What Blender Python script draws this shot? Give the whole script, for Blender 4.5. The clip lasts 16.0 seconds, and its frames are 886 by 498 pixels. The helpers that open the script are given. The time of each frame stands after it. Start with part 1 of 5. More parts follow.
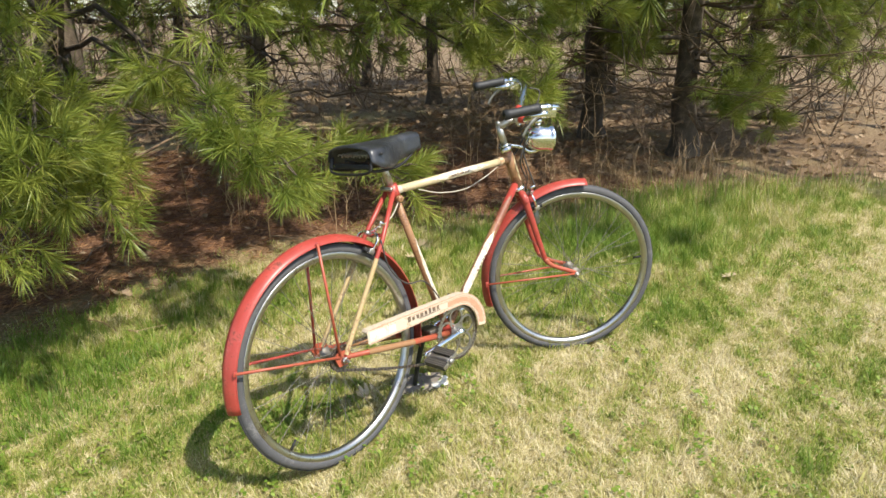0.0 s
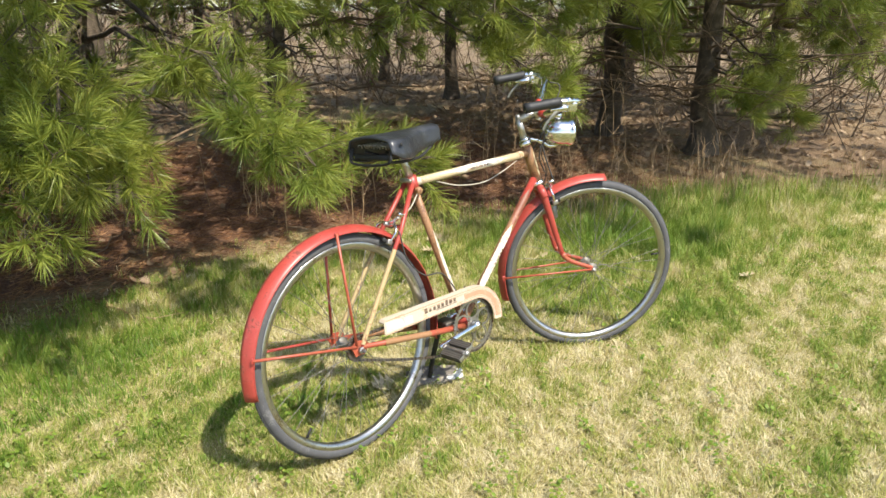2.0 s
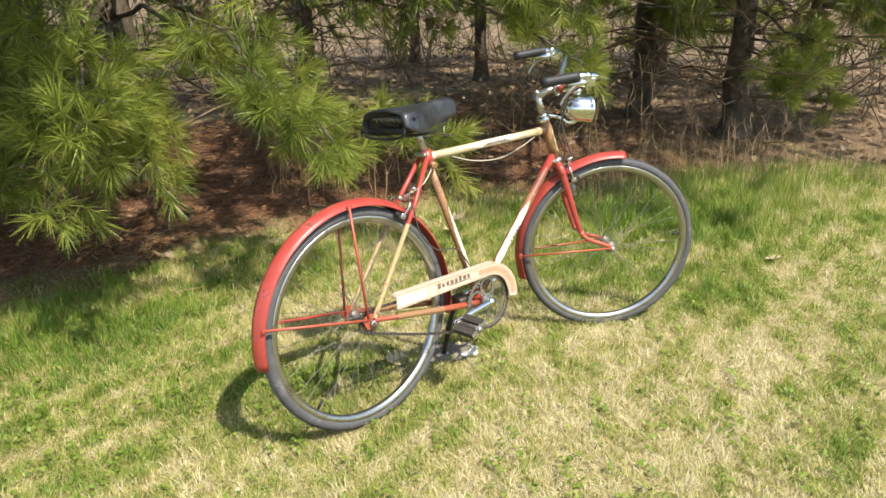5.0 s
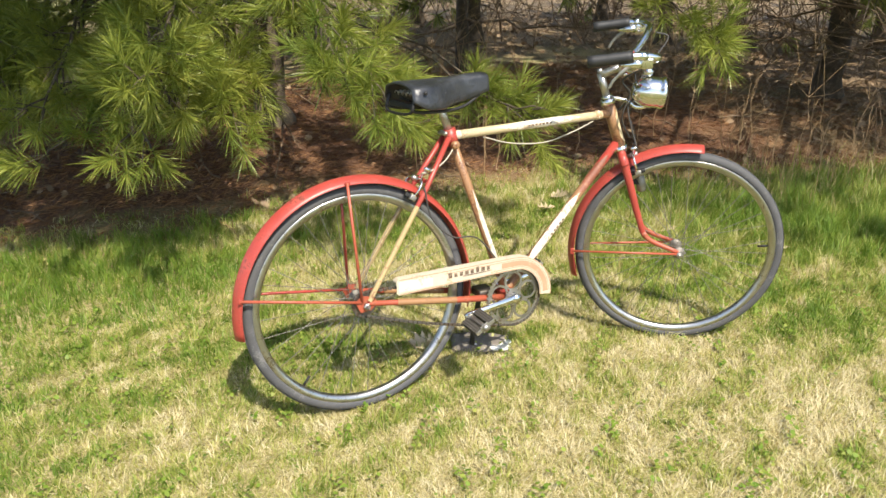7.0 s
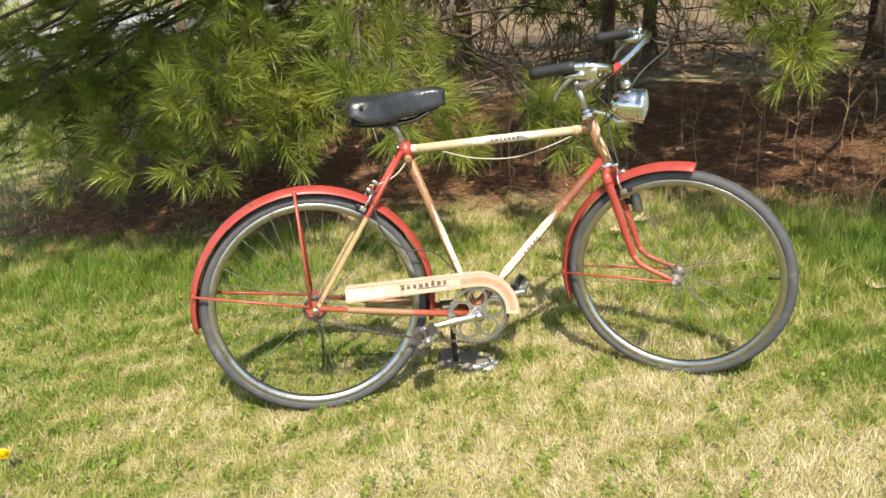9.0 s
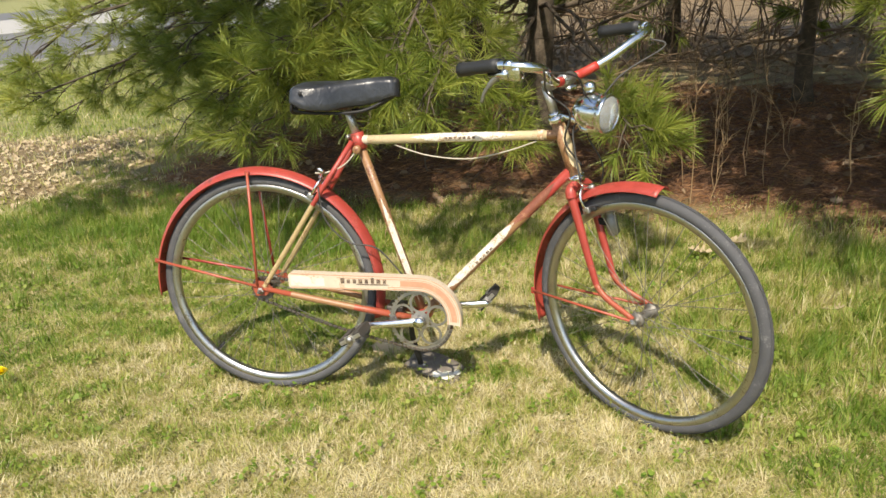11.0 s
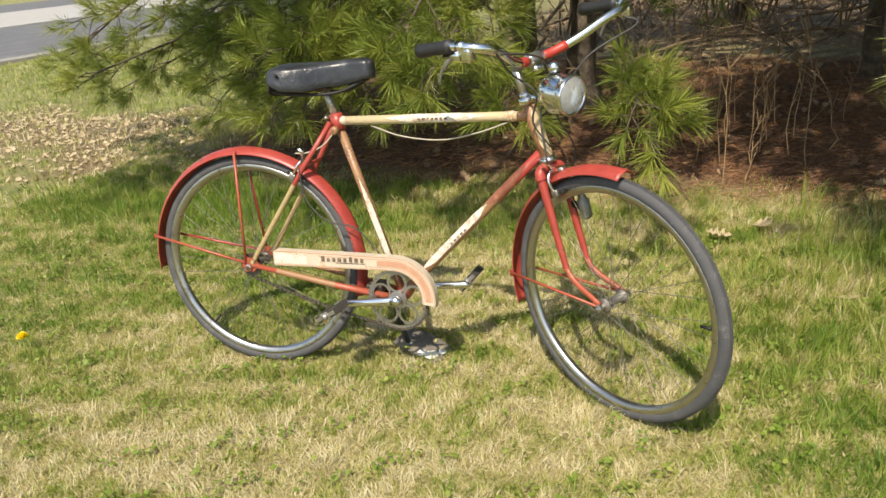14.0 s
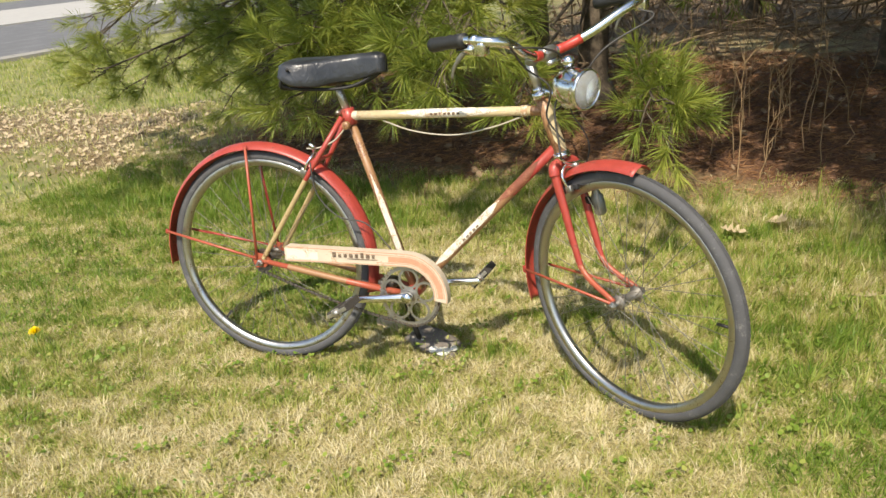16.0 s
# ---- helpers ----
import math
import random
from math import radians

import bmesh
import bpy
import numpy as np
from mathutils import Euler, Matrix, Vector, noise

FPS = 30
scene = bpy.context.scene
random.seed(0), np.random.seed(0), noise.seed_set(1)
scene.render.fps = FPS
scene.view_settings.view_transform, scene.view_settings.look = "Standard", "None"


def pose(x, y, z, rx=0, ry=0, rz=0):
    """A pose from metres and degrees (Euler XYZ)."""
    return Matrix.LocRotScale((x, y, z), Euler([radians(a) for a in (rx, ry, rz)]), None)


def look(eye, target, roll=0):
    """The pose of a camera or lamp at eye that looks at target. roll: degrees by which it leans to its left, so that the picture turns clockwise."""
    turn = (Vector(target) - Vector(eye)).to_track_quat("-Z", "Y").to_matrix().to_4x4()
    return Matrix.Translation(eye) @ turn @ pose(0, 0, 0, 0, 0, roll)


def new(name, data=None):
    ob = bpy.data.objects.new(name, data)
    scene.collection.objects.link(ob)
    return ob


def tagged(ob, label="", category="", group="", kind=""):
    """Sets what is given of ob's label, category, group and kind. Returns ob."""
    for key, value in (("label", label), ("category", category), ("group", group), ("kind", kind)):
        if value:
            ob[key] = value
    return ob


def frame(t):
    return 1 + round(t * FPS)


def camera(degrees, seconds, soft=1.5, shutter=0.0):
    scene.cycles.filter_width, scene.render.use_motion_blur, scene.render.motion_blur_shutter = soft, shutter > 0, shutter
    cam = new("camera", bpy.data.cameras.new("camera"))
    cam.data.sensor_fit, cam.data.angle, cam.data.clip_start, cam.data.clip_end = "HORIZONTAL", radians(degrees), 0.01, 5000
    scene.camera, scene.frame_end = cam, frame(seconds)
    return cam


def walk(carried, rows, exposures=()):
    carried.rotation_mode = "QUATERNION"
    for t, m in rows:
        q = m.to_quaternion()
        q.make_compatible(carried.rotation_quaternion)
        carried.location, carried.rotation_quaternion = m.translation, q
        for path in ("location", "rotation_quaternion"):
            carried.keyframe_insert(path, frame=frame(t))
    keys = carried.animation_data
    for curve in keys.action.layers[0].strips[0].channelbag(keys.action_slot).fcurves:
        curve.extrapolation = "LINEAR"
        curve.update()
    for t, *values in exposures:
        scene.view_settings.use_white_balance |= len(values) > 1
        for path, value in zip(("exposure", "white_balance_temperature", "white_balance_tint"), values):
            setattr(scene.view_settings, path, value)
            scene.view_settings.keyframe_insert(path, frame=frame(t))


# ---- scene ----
cam = camera(61.9, 16.0)
PATH = [
    (0, (-1.054, -1.681, 1.284), (0.205, -0.251, 0.676), -1.3),
    (0.5, (-1.069, -1.686, 1.29), (0.167, -0.219, 0.722), -1.3),
    (1, (-1.067, -1.68, 1.287), (0.181, -0.213, 0.748), -1.2),
    (1.5, (-1.066, -1.68, 1.279), (0.174, -0.202, 0.752), -1.0),
    (2, (-1.068, -1.677, 1.273), (0.161, -0.225, 0.656), -0.6),
    (2.5, (-1.065, -1.683, 1.273), (0.153, -0.228, 0.642), -1.4),
    (3, (-1.065, -1.683, 1.267), (0.143, -0.215, 0.645), -1.6),
    (5.5, (-0.993, -1.715, 1.24), (0.115, -0.19, 0.571), 0.0),
    (6, (-0.84, -1.659, 1.264), (0.097, -0.036, 0.566), -2.4),
    (6.5, (-0.721, -1.599, 1.26), (0.09, 0.067, 0.507), -1.9),
    (7, (-0.488, -1.815, 1.271), (0.204, -0.101, 0.505), 0.4),
    (7.5, (-0.323, -1.877, 1.23), (0.218, -0.098, 0.494), -2.1),
    (8, (-0.193, -1.86, 1.248), (0.243, -0.052, 0.512), -3.3),
    (8.5, (0.074, -2.007, 1.233), (0.238, -0.139, 0.538), -1.6),
    (8.7, (0.152, -2.014, 1.23), (0.321, -0.143, 0.544), -2.9),
    (10.8, (1.02, -1.853, 1.183), (0.452, -0.083, 0.445), -2.7),
    (11, (1.091, -1.794, 1.212), (0.554, -0.007, 0.492), -2.8),
    (11.5, (1.276, -1.748, 1.221), (0.484, -0.051, 0.518), -3.1),
    (12, (1.37, -1.725, 1.215), (0.663, 0.001, 0.495), -4.9),
    (12.5, (1.373, -1.718, 1.22), (0.704, 0.031, 0.517), -3.4),
    (13, (1.373, -1.735, 1.219), (0.668, -0.007, 0.502), -4.5),
    (13.5, (1.381, -1.719, 1.214), (0.661, -0.008, 0.47), -4.9),
    (14, (1.374, -1.702, 1.212), (0.633, -0.011, 0.444), -4.4),
    (14.5, (1.362, -1.697, 1.208), (0.625, -0.004, 0.44), -4.5),
    (15, (1.358, -1.702, 1.21), (0.617, -0.011, 0.441), -4.0),
    (15.5, (1.36, -1.7, 1.207), (0.625, -0.009, 0.432), -4.1),
    (16, (1.362, -1.689, 1.207), (0.597, -0.013, 0.43), -4.6),
]
LIGHT = [(0, 0.71, 6500, 10), (0.5, 0.81, 6500, 10), (1.5, 0.87, 6500, 10), (3, 0.76, 6500, 10), (5.5, 0.83, 6600, 10), (6, 0.78, 6600, 10), (7, 0.84, 6700, 10), (8, 0.70, 6800, 10), (8.6, 0.75, 6800, 10), (11, 0.54, 6950, 10), (12, 0.57, 6950, 10), (13, 0.64, 6950, 10), (13.5, 0.49, 6950, 10), (14.5, 0.44, 6950, 10), (16, 0.53, 6950, 10)]
walk(cam, [(t, look(eye, target, roll)) for t, eye, target, roll in PATH], LIGHT)

# ---- light ----
SUN_EL, SUN_AZ = radians(54), radians(-86)
world = bpy.data.worlds.new("sky")
scene.world = world
world.use_nodes = True
wn = world.node_tree
sky = wn.nodes.new("ShaderNodeTexSky")
sky.sky_type, sky.sun_disc = "NISHITA", False
sky.sun_elevation, sky.sun_rotation = SUN_EL, radians(90) - SUN_AZ
wn.links.new(sky.outputs[0], wn.nodes["Background"].inputs[0])
wn.nodes["Background"].inputs[1].default_value = 0.15
sun = new("sun", bpy.data.lights.new("sun", "SUN"))
sun.data.energy, sun.data.angle, sun.data.color = 4.4, radians(0.55), (1.0, 0.94, 0.82)
SUN_DIR = Vector((math.cos(SUN_EL) * math.cos(SUN_AZ), math.cos(SUN_EL) * math.sin(SUN_AZ), math.sin(SUN_EL)))
sun.matrix_world = look(SUN_DIR * 30, (0, 0, 0))


# ---- materials ----
def material(name, rough=0.6, metal=0.0):
    m = bpy.data.materials.new(name)
    m.use_nodes = True
    b = m.node_tree.nodes["Principled BSDF"]
    b.inputs["Roughness"].default_value, b.inputs["Metallic"].default_value = rough, metal
    return m, m.node_tree.nodes, m.node_tree.links, b


def ramp(nodes, stops):
    r = nodes.new("ShaderNodeValToRGB")
    while len(r.color_ramp.elements) < len(stops):
        r.color_ramp.elements.new(0.5)
    for e, (p, c) in zip(r.color_ramp.elements, stops):
        e.position, e.color = p, (*c, 1)
    return r


def noise_node(nodes, links, scale, detail=4.0, rough=0.6, coord=None):
    n = nodes.new("ShaderNodeTexNoise")
    n.inputs["Scale"].default_value, n.inputs["Detail"].default_value, n.inputs["Roughness"].default_value = scale, detail, rough
    if coord is None:
        coord = nodes.new("ShaderNodeTexCoord").outputs["Object"]
    links.new(coord, n.inputs["Vector"])
    return n


def bump_node(nodes, links, height, b, strength=0.3, distance=0.002):
    bp = nodes.new("ShaderNodeBump")
    bp.inputs["Strength"].default_value, bp.inputs["Distance"].default_value = strength, distance
    links.new(height, bp.inputs["Height"])
    links.new(bp.outputs[0], b.inputs["Normal"])


def mixed(nodes, links, fac, a, c, kind="MIX"):
    mx = nodes.new("ShaderNodeMix")
    mx.data_type, mx.blend_type = "RGBA", kind
    if isinstance(fac, float):
        mx.inputs[0].default_value = fac
    else:
        links.new(fac, mx.inputs[0])
    for s, v in ((6, a), (7, c)):
        if isinstance(v, tuple):
            mx.inputs[s].default_value = (*v, 1)
        else:
            links.new(v, mx.inputs[s])
    return mx.outputs[2]


def worn(name, base, under, wear=0.45, rough=0.4, metal=0.0, scale=14.0, sheen=0.12, second=None):
    """Old paint: fine mottling of the colour, chips and rubbed spots that show what is under it."""
    m, n, l, b = material(name, rough, metal)
    big = noise_node(n, l, scale, 6, 0.65)
    fine = noise_node(n, l, scale * 9, 5, 0.7)
    tone = ramp(n, [(0.3, tuple(v * (1 - sheen) for v in base)), (0.55, base), (0.75, second or tuple(min(1, v * (1 + sheen)) for v in base))])
    l.new(big.outputs[0], tone.inputs[0])
    s = n.new("ShaderNodeMath")
    s.operation = "MULTIPLY_ADD"
    l.new(fine.outputs[0], s.inputs[0])
    s.inputs[1].default_value = 0.5
    half = n.new("ShaderNodeMath")
    half.operation = "MULTIPLY"
    l.new(big.outputs[0], half.inputs[0])
    half.inputs[1].default_value = 0.5
    l.new(half.outputs[0], s.inputs[2])
    chip = ramp(n, [(1 - wear - 0.02, (0, 0, 0)), (1 - wear + 0.05, (1, 1, 1))])
    l.new(s.outputs[0], chip.inputs[0])
    l.new(mixed(n, l, chip.outputs[0], tone.outputs[0], under), b.inputs["Base Color"])
    rr = n.new("ShaderNodeMapRange")
    rr.inputs["To Min"].default_value, rr.inputs["To Max"].default_value = rough * 0.8, min(1, rough * 1.5)
    l.new(fine.outputs[0], rr.inputs["Value"])
    l.new(rr.outputs[0], b.inputs["Roughness"])
    bump_node(n, l, s.outputs[0], b, 0.25, 0.0006)
    return m


M_RED = worn("faded_red_paint", (0.37, 0.054, 0.040), (0.17, 0.040, 0.026), 0.44, 0.33, scale=19, sheen=0.22, second=(0.46, 0.115, 0.088))
M_CORAL = worn("sun_bleached_orange_paint", (0.37, 0.080, 0.042), (0.22, 0.065, 0.032), 0.46, 0.36, second=(0.50, 0.20, 0.11))
M_COPPER = worn("copper_paint", (0.31, 0.165, 0.078), (0.16, 0.062, 0.03), 0.47, 0.36, scale=22, second=(0.48, 0.34, 0.19))
M_RUSTRED = worn("rubbed_rusty_red_paint", (0.23, 0.075, 0.042), (0.34, 0.17, 0.09), 0.46, 0.42, scale=26, sheen=0.3)
M_GOLD = worn("gold_cream_paint", (0.56, 0.45, 0.27), (0.36, 0.22, 0.11), 0.41, 0.33, scale=24, second=(0.64, 0.55, 0.38))
M_CREAM = worn("cream_paint", (0.57, 0.48, 0.37), (0.40, 0.26, 0.15), 0.43, 0.38, scale=20, second=(0.66, 0.59, 0.47))
M_WHITE = worn("worn_white_decal", (0.74, 0.67, 0.53), (0.40, 0.24, 0.12), 0.50, 0.4)
M_TAN = worn("salmon_border_paint", (0.50, 0.265, 0.165), (0.60, 0.45, 0.31), 0.42, 0.4, scale=30)
M_INK = worn("dark_brown_lettering", (0.12, 0.08, 0.055), (0.40, 0.29, 0.19), 0.48, 0.5, scale=60)
M_PANEL = worn("chipped_white_panel", (0.68, 0.63, 0.53), (0.36, 0.25, 0.15), 0.475, 0.40, scale=38, second=(0.76, 0.73, 0.64))
M_CHROME = worn("old_chrome", (0.75, 0.75, 0.74), (0.36, 0.30, 0.24), 0.34, 0.14, 1.0)
M_RIM = worn("aged_rim_steel", (0.50, 0.49, 0.47), (0.25, 0.21, 0.17), 0.44, 0.27, 1.0, scale=24)
M_BRASS = worn("dirty_gold_paint", (0.42, 0.31, 0.15), (0.24, 0.13, 0.06), 0.45, 0.4, second=(0.55, 0.45, 0.26))
M_SPOKE = worn("tarnished_spoke_steel", (0.26, 0.24, 0.21), (0.13, 0.09, 0.06), 0.44, 0.55, 0.8)
M_DULLCHROME = worn("pitted_dull_chrome", (0.50, 0.48, 0.45), (0.22, 0.17, 0.12), 0.45, 0.30, 0.9, scale=40)
M_STEEL = worn("dull_steel", (0.42, 0.40, 0.37), (0.20, 0.12, 0.07), 0.44, 0.4, 1.0)
M_DARKSTEEL = worn("greasy_steel", (0.16, 0.14, 0.12), (0.12, 0.06, 0.03), 0.45, 0.5, 0.9)
M_TYRE = worn("grey_aged_tyre_rubber", (0.076, 0.075, 0.078), (0.15, 0.145, 0.14), 0.43, 0.72, scale=22)
M_LEVER = worn("dull_alloy", (0.30, 0.29, 0.26), (0.18, 0.14, 0.10), 0.42, 0.48, 0.8)


def vinyl():
    """Old black saddle cover: creased, with rubbed grey patches."""
    m, n, l, b = material("creased_black_vinyl", 0.33)
    big, fold, grain = noise_node(n, l, 16, 5, 0.6), noise_node(n, l, 34, 3, 0.5), noise_node(n, l, 260, 3, 0.6)
    fold.inputs["Distortion"].default_value = 1.6
    tone = ramp(n, [(0.35, (0.016, 0.017, 0.020)), (0.58, (0.032, 0.034, 0.039)), (0.78, (0.065, 0.068, 0.075))])
    l.new(big.outputs[0], tone.inputs[0])
    l.new(tone.outputs[0], b.inputs["Base Color"])
    s = n.new("ShaderNodeMath")
    s.operation = "MULTIPLY_ADD"
    l.new(grain.outputs[0], s.inputs[0])
    s.inputs[1].default_value = 0.12
    l.new(fold.outputs[0], s.inputs[2])
    bump_node(n, l, s.outputs[0], b, 0.38, 0.005)
    return m


M_VINYL = vinyl()
M_GRIP = worn("black_grip_rubber", (0.02, 0.02, 0.021), (0.06, 0.06, 0.06), 0.38, 0.5)
M_DARK = worn("black_iron", (0.012, 0.011, 0.011), (0.05, 0.03, 0.02), 0.38, 0.55)
M_CABLE = worn("dirty_cable_sheath", (0.42, 0.37, 0.29), (0.22, 0.18, 0.13), 0.4, 0.5)
M_CABLEDARK = worn("dark_cable_sheath", (0.05, 0.045, 0.04), (0.12, 0.1, 0.08), 0.4, 0.5)
M_REDTAPE = worn("bright_red_tape", (0.44, 0.045, 0.030), (0.30, 0.045, 0.03), 0.44, 0.36)


def glass_mat():
    m, n, l, b = material("lamp_glass", 0.13)
    b.inputs["Transmission Weight"].default_value = 0.78
    b.inputs["Base Color"].default_value = (0.95, 0.96, 0.94, 1)
    b.inputs["IOR"].default_value = 1.45
    return m


M_GLASS = glass_mat()


def leafy(name, stops, rough=0.5, trans=0.35, patch=1.2, attr=None):
    """Blades and needles: colour by piece, shifted slowly over the ground, partly letting light through."""
    m, n, l, b = material(name, rough)
    geo = n.new("ShaderNodeNewGeometry")
    if attr:
        src = n.new("ShaderNodeAttribute")
        src.attribute_name = attr
        base = src.outputs["Fac"]
    else:
        base = noise_node(n, l, patch, 3, 0.6).outputs[0]
    s = n.new("ShaderNodeMath")
    s.operation = "MULTIPLY_ADD"
    l.new(geo.outputs["Random Per Island"], s.inputs[0])
    s.inputs[1].default_value = 0.34
    sub = n.new("ShaderNodeMath")
    sub.operation = "SUBTRACT"
    l.new(base, sub.inputs[0])
    sub.inputs[1].default_value = 0.17
    l.new(sub.outputs[0], s.inputs[2])
    r = ramp(n, stops)
    l.new(s.outputs[0], r.inputs[0])
    l.new(r.outputs[0], b.inputs["Base Color"])
    b.inputs["Specular IOR Level"].default_value = 0.4
    t = n.new("ShaderNodeBsdfTranslucent")
    l.new(r.outputs[0], t.inputs[0])
    mx = n.new("ShaderNodeMixShader")
    mx.inputs[0].default_value = trans
    l.new(b.outputs[0], mx.inputs[1])
    l.new(t.outputs[0], mx.inputs[2])
    l.new(mx.outputs[0], n["Material Output"].inputs[0])
    return m


M_GRASS = leafy("lawn_grass", [(0.0, (0.12, 0.21, 0.025)), (0.3, (0.22, 0.31, 0.045)), (0.55, (0.38, 0.40, 0.095)), (0.8, (0.58, 0.51, 0.24)), (1.0, (0.74, 0.66, 0.44))], 0.50, 0.40, attr="dry")
M_NEEDLE = leafy("pine_needles", [(0.1, (0.062, 0.115, 0.02)), (0.4, (0.19, 0.24, 0.04)), (0.7, (0.35, 0.37, 0.072)), (1.0, (0.50, 0.45, 0.125))], 0.38, 0.35, 2.2)
M_BEDNEEDLE = leafy("fallen_needles", [(0.0, (0.10, 0.04, 0.016)), (0.4, (0.22, 0.10, 0.04)), (0.7, (0.36, 0.19, 0.08)), (1.0, (0.50, 0.33, 0.18))], 0.6, 0.1, 3.0)
M_DRYLEAF = leafy("dry_oak_leaf", [(0.0, (0.30, 0.20, 0.11)), (0.4, (0.52, 0.41, 0.26)), (0.8, (0.70, 0.58, 0.40)), (1.0, (0.78, 0.69, 0.52))], 0.6, 0.2, 5.0)
M_BROWNLEAF = leafy("brown_leaf_litter", [(0.0, (0.13, 0.080, 0.045)), (0.4, (0.27, 0.18, 0.105)), (0.8, (0.42, 0.31, 0.20)), (1.0, (0.55, 0.44, 0.31))], 0.7, 0.15, 5.0)
M_STRAW = leafy("dry_stalk", [(0.0, (0.18, 0.10, 0.05)), (0.5, (0.36, 0.24, 0.13)), (1.0, (0.55, 0.42, 0.26))], 0.6, 0.1, 3.0)
M_BARK = worn("pine_bark", (0.085, 0.064, 0.044), (0.155, 0.12, 0.085), 0.47, 0.9, scale=16, sheen=0.35)
M_TWIG = worn("dead_twig_bark", (0.17, 0.115, 0.07), (0.30, 0.225, 0.15), 0.45, 0.9, scale=20)


def ground_mat():
    m, n, l, b = material("ground_soil", 0.95)
    co = n.new("ShaderNodeTexCoord").outputs["Object"]
    f1, f2, f3 = noise_node(n, l, 60, 6, 0.7, co), noise_node(n, l, 7, 5, 0.6, co), noise_node(n, l, 220, 3, 0.6, co)
    thatch = ramp(n, [(0.3, (0.13, 0.12, 0.04)), (0.5, (0.33, 0.28, 0.12)), (0.7, (0.56, 0.48, 0.28))])
    l.new(f1.outputs[0], thatch.inputs[0])
    bed = ramp(n, [(0.3, (0.055, 0.026, 0.014)), (0.5, (0.14, 0.067, 0.034)), (0.72, (0.28, 0.16, 0.085))])
    l.new(f1.outputs[0], bed.inputs[0])
    litter = ramp(n, [(0.32, (0.085, 0.050, 0.028)), (0.5, (0.19, 0.130, 0.068)), (0.7, (0.35, 0.260, 0.145))])
    l.new(f1.outputs[0], litter.inputs[0])
    far = ramp(n, [(0.3, (0.12, 0.14, 0.038)), (0.55, (0.25, 0.24, 0.088)), (0.8, (0.40, 0.35, 0.175))])
    l.new(f2.outputs[0], far.inputs[0])
    out = thatch.outputs[0]
    for name, r in (("far", far), ("litter", litter), ("bed", bed)):
        a = n.new("ShaderNodeAttribute")
        a.attribute_name = name
        out = mixed(n, l, a.outputs["Fac"], out, r.outputs[0])
    l.new(mixed(n, l, 0.25, out, f3.outputs[0], "OVERLAY"), b.inputs["Base Color"])
    bump_node(n, l, f1.outputs[0], b, 0.7, 0.02)
    return m


M_GROUND = ground_mat()
M_ASPHALT = worn("asphalt", (0.125, 0.122, 0.12), (0.175, 0.17, 0.165), 0.45, 0.9, scale=3)
M_CONCRETE = worn("pale_concrete", (0.38, 0.36, 0.325), (0.29, 0.27, 0.24), 0.42, 0.85, scale=3)
M_STONE = worn("grey_stone", (0.17, 0.145, 0.12), (0.27, 0.235, 0.19), 0.42, 0.85, scale=30, sheen=0.3)
M_LICHEN = worn("white_stone_patch", (0.72, 0.69, 0.62), (0.5, 0.46, 0.4), 0.4, 0.9, scale=40)
M_KERB = worn("weathered_kerb", (0.28, 0.26, 0.22), (0.21, 0.195, 0.16), 0.44, 0.9, scale=3)
M_DUSTY = worn("dusty_pedal_rubber", (0.055, 0.048, 0.04), (0.13, 0.11, 0.085), 0.42, 0.8)
M_REDBOX = worn("red_container_paint", (0.42, 0.045, 0.03), (0.3, 0.08, 0.05), 0.4, 0.5, scale=2)
M_YELLOW = worn("dandelion_yellow", (0.95, 0.76, 0.01), (0.92, 0.62, 0.0), 0.4, 0.6, scale=200)
M_STEMGREEN = worn("dandelion_stem", (0.25, 0.33, 0.10), (0.3, 0.25, 0.12), 0.35, 0.5, scale=80)


# ---- mesh helpers ----
def mesh_of(name, verts, faces, mat, smooth=True):
    me = bpy.data.meshes.new(name)
    me.from_pydata([tuple(v) for v in verts], [], faces)
    me.materials.append(mat)
    if smooth:
        me.polygons.foreach_set("use_smooth", [True] * len(me.polygons))
    me.update()
    return me


def part(name, geo, mat, parent=None, label="", smooth=True, m=None):
    """Links verts and faces as one mesh object, under a thing or under a part."""
    verts, faces = geo
    if m is not None:
        verts = [m @ Vector(v) for v in verts]
    ob = new(name, mesh_of(name, verts, faces, mat, smooth))
    if parent:
        ob.parent = parent
    return tagged(ob, label)


def joined(*geos):
    verts, faces = [], []
    for v, f in geos:
        k = len(verts)
        verts += list(v)
        faces += [tuple(i + k for i in q) for q in f]
    return verts, faces


def spline(points, steps=8):
    """A smooth run of points through the given ones."""
    p = [Vector(q) for q in points]
    p = [p[0] * 2 - p[1], *p, p[-1] * 2 - p[-2]]
    out = []
    for a, b, c, d in zip(p, p[1:], p[2:], p[3:]):
        for k in range(steps):
            t = k / steps
            out.append(0.5 * (2 * b + (c - a) * t + (2 * a - 5 * b + 4 * c - d) * t * t + (3 * b - a - 3 * c + d) * t ** 3))
    return [*out, p[-2]]


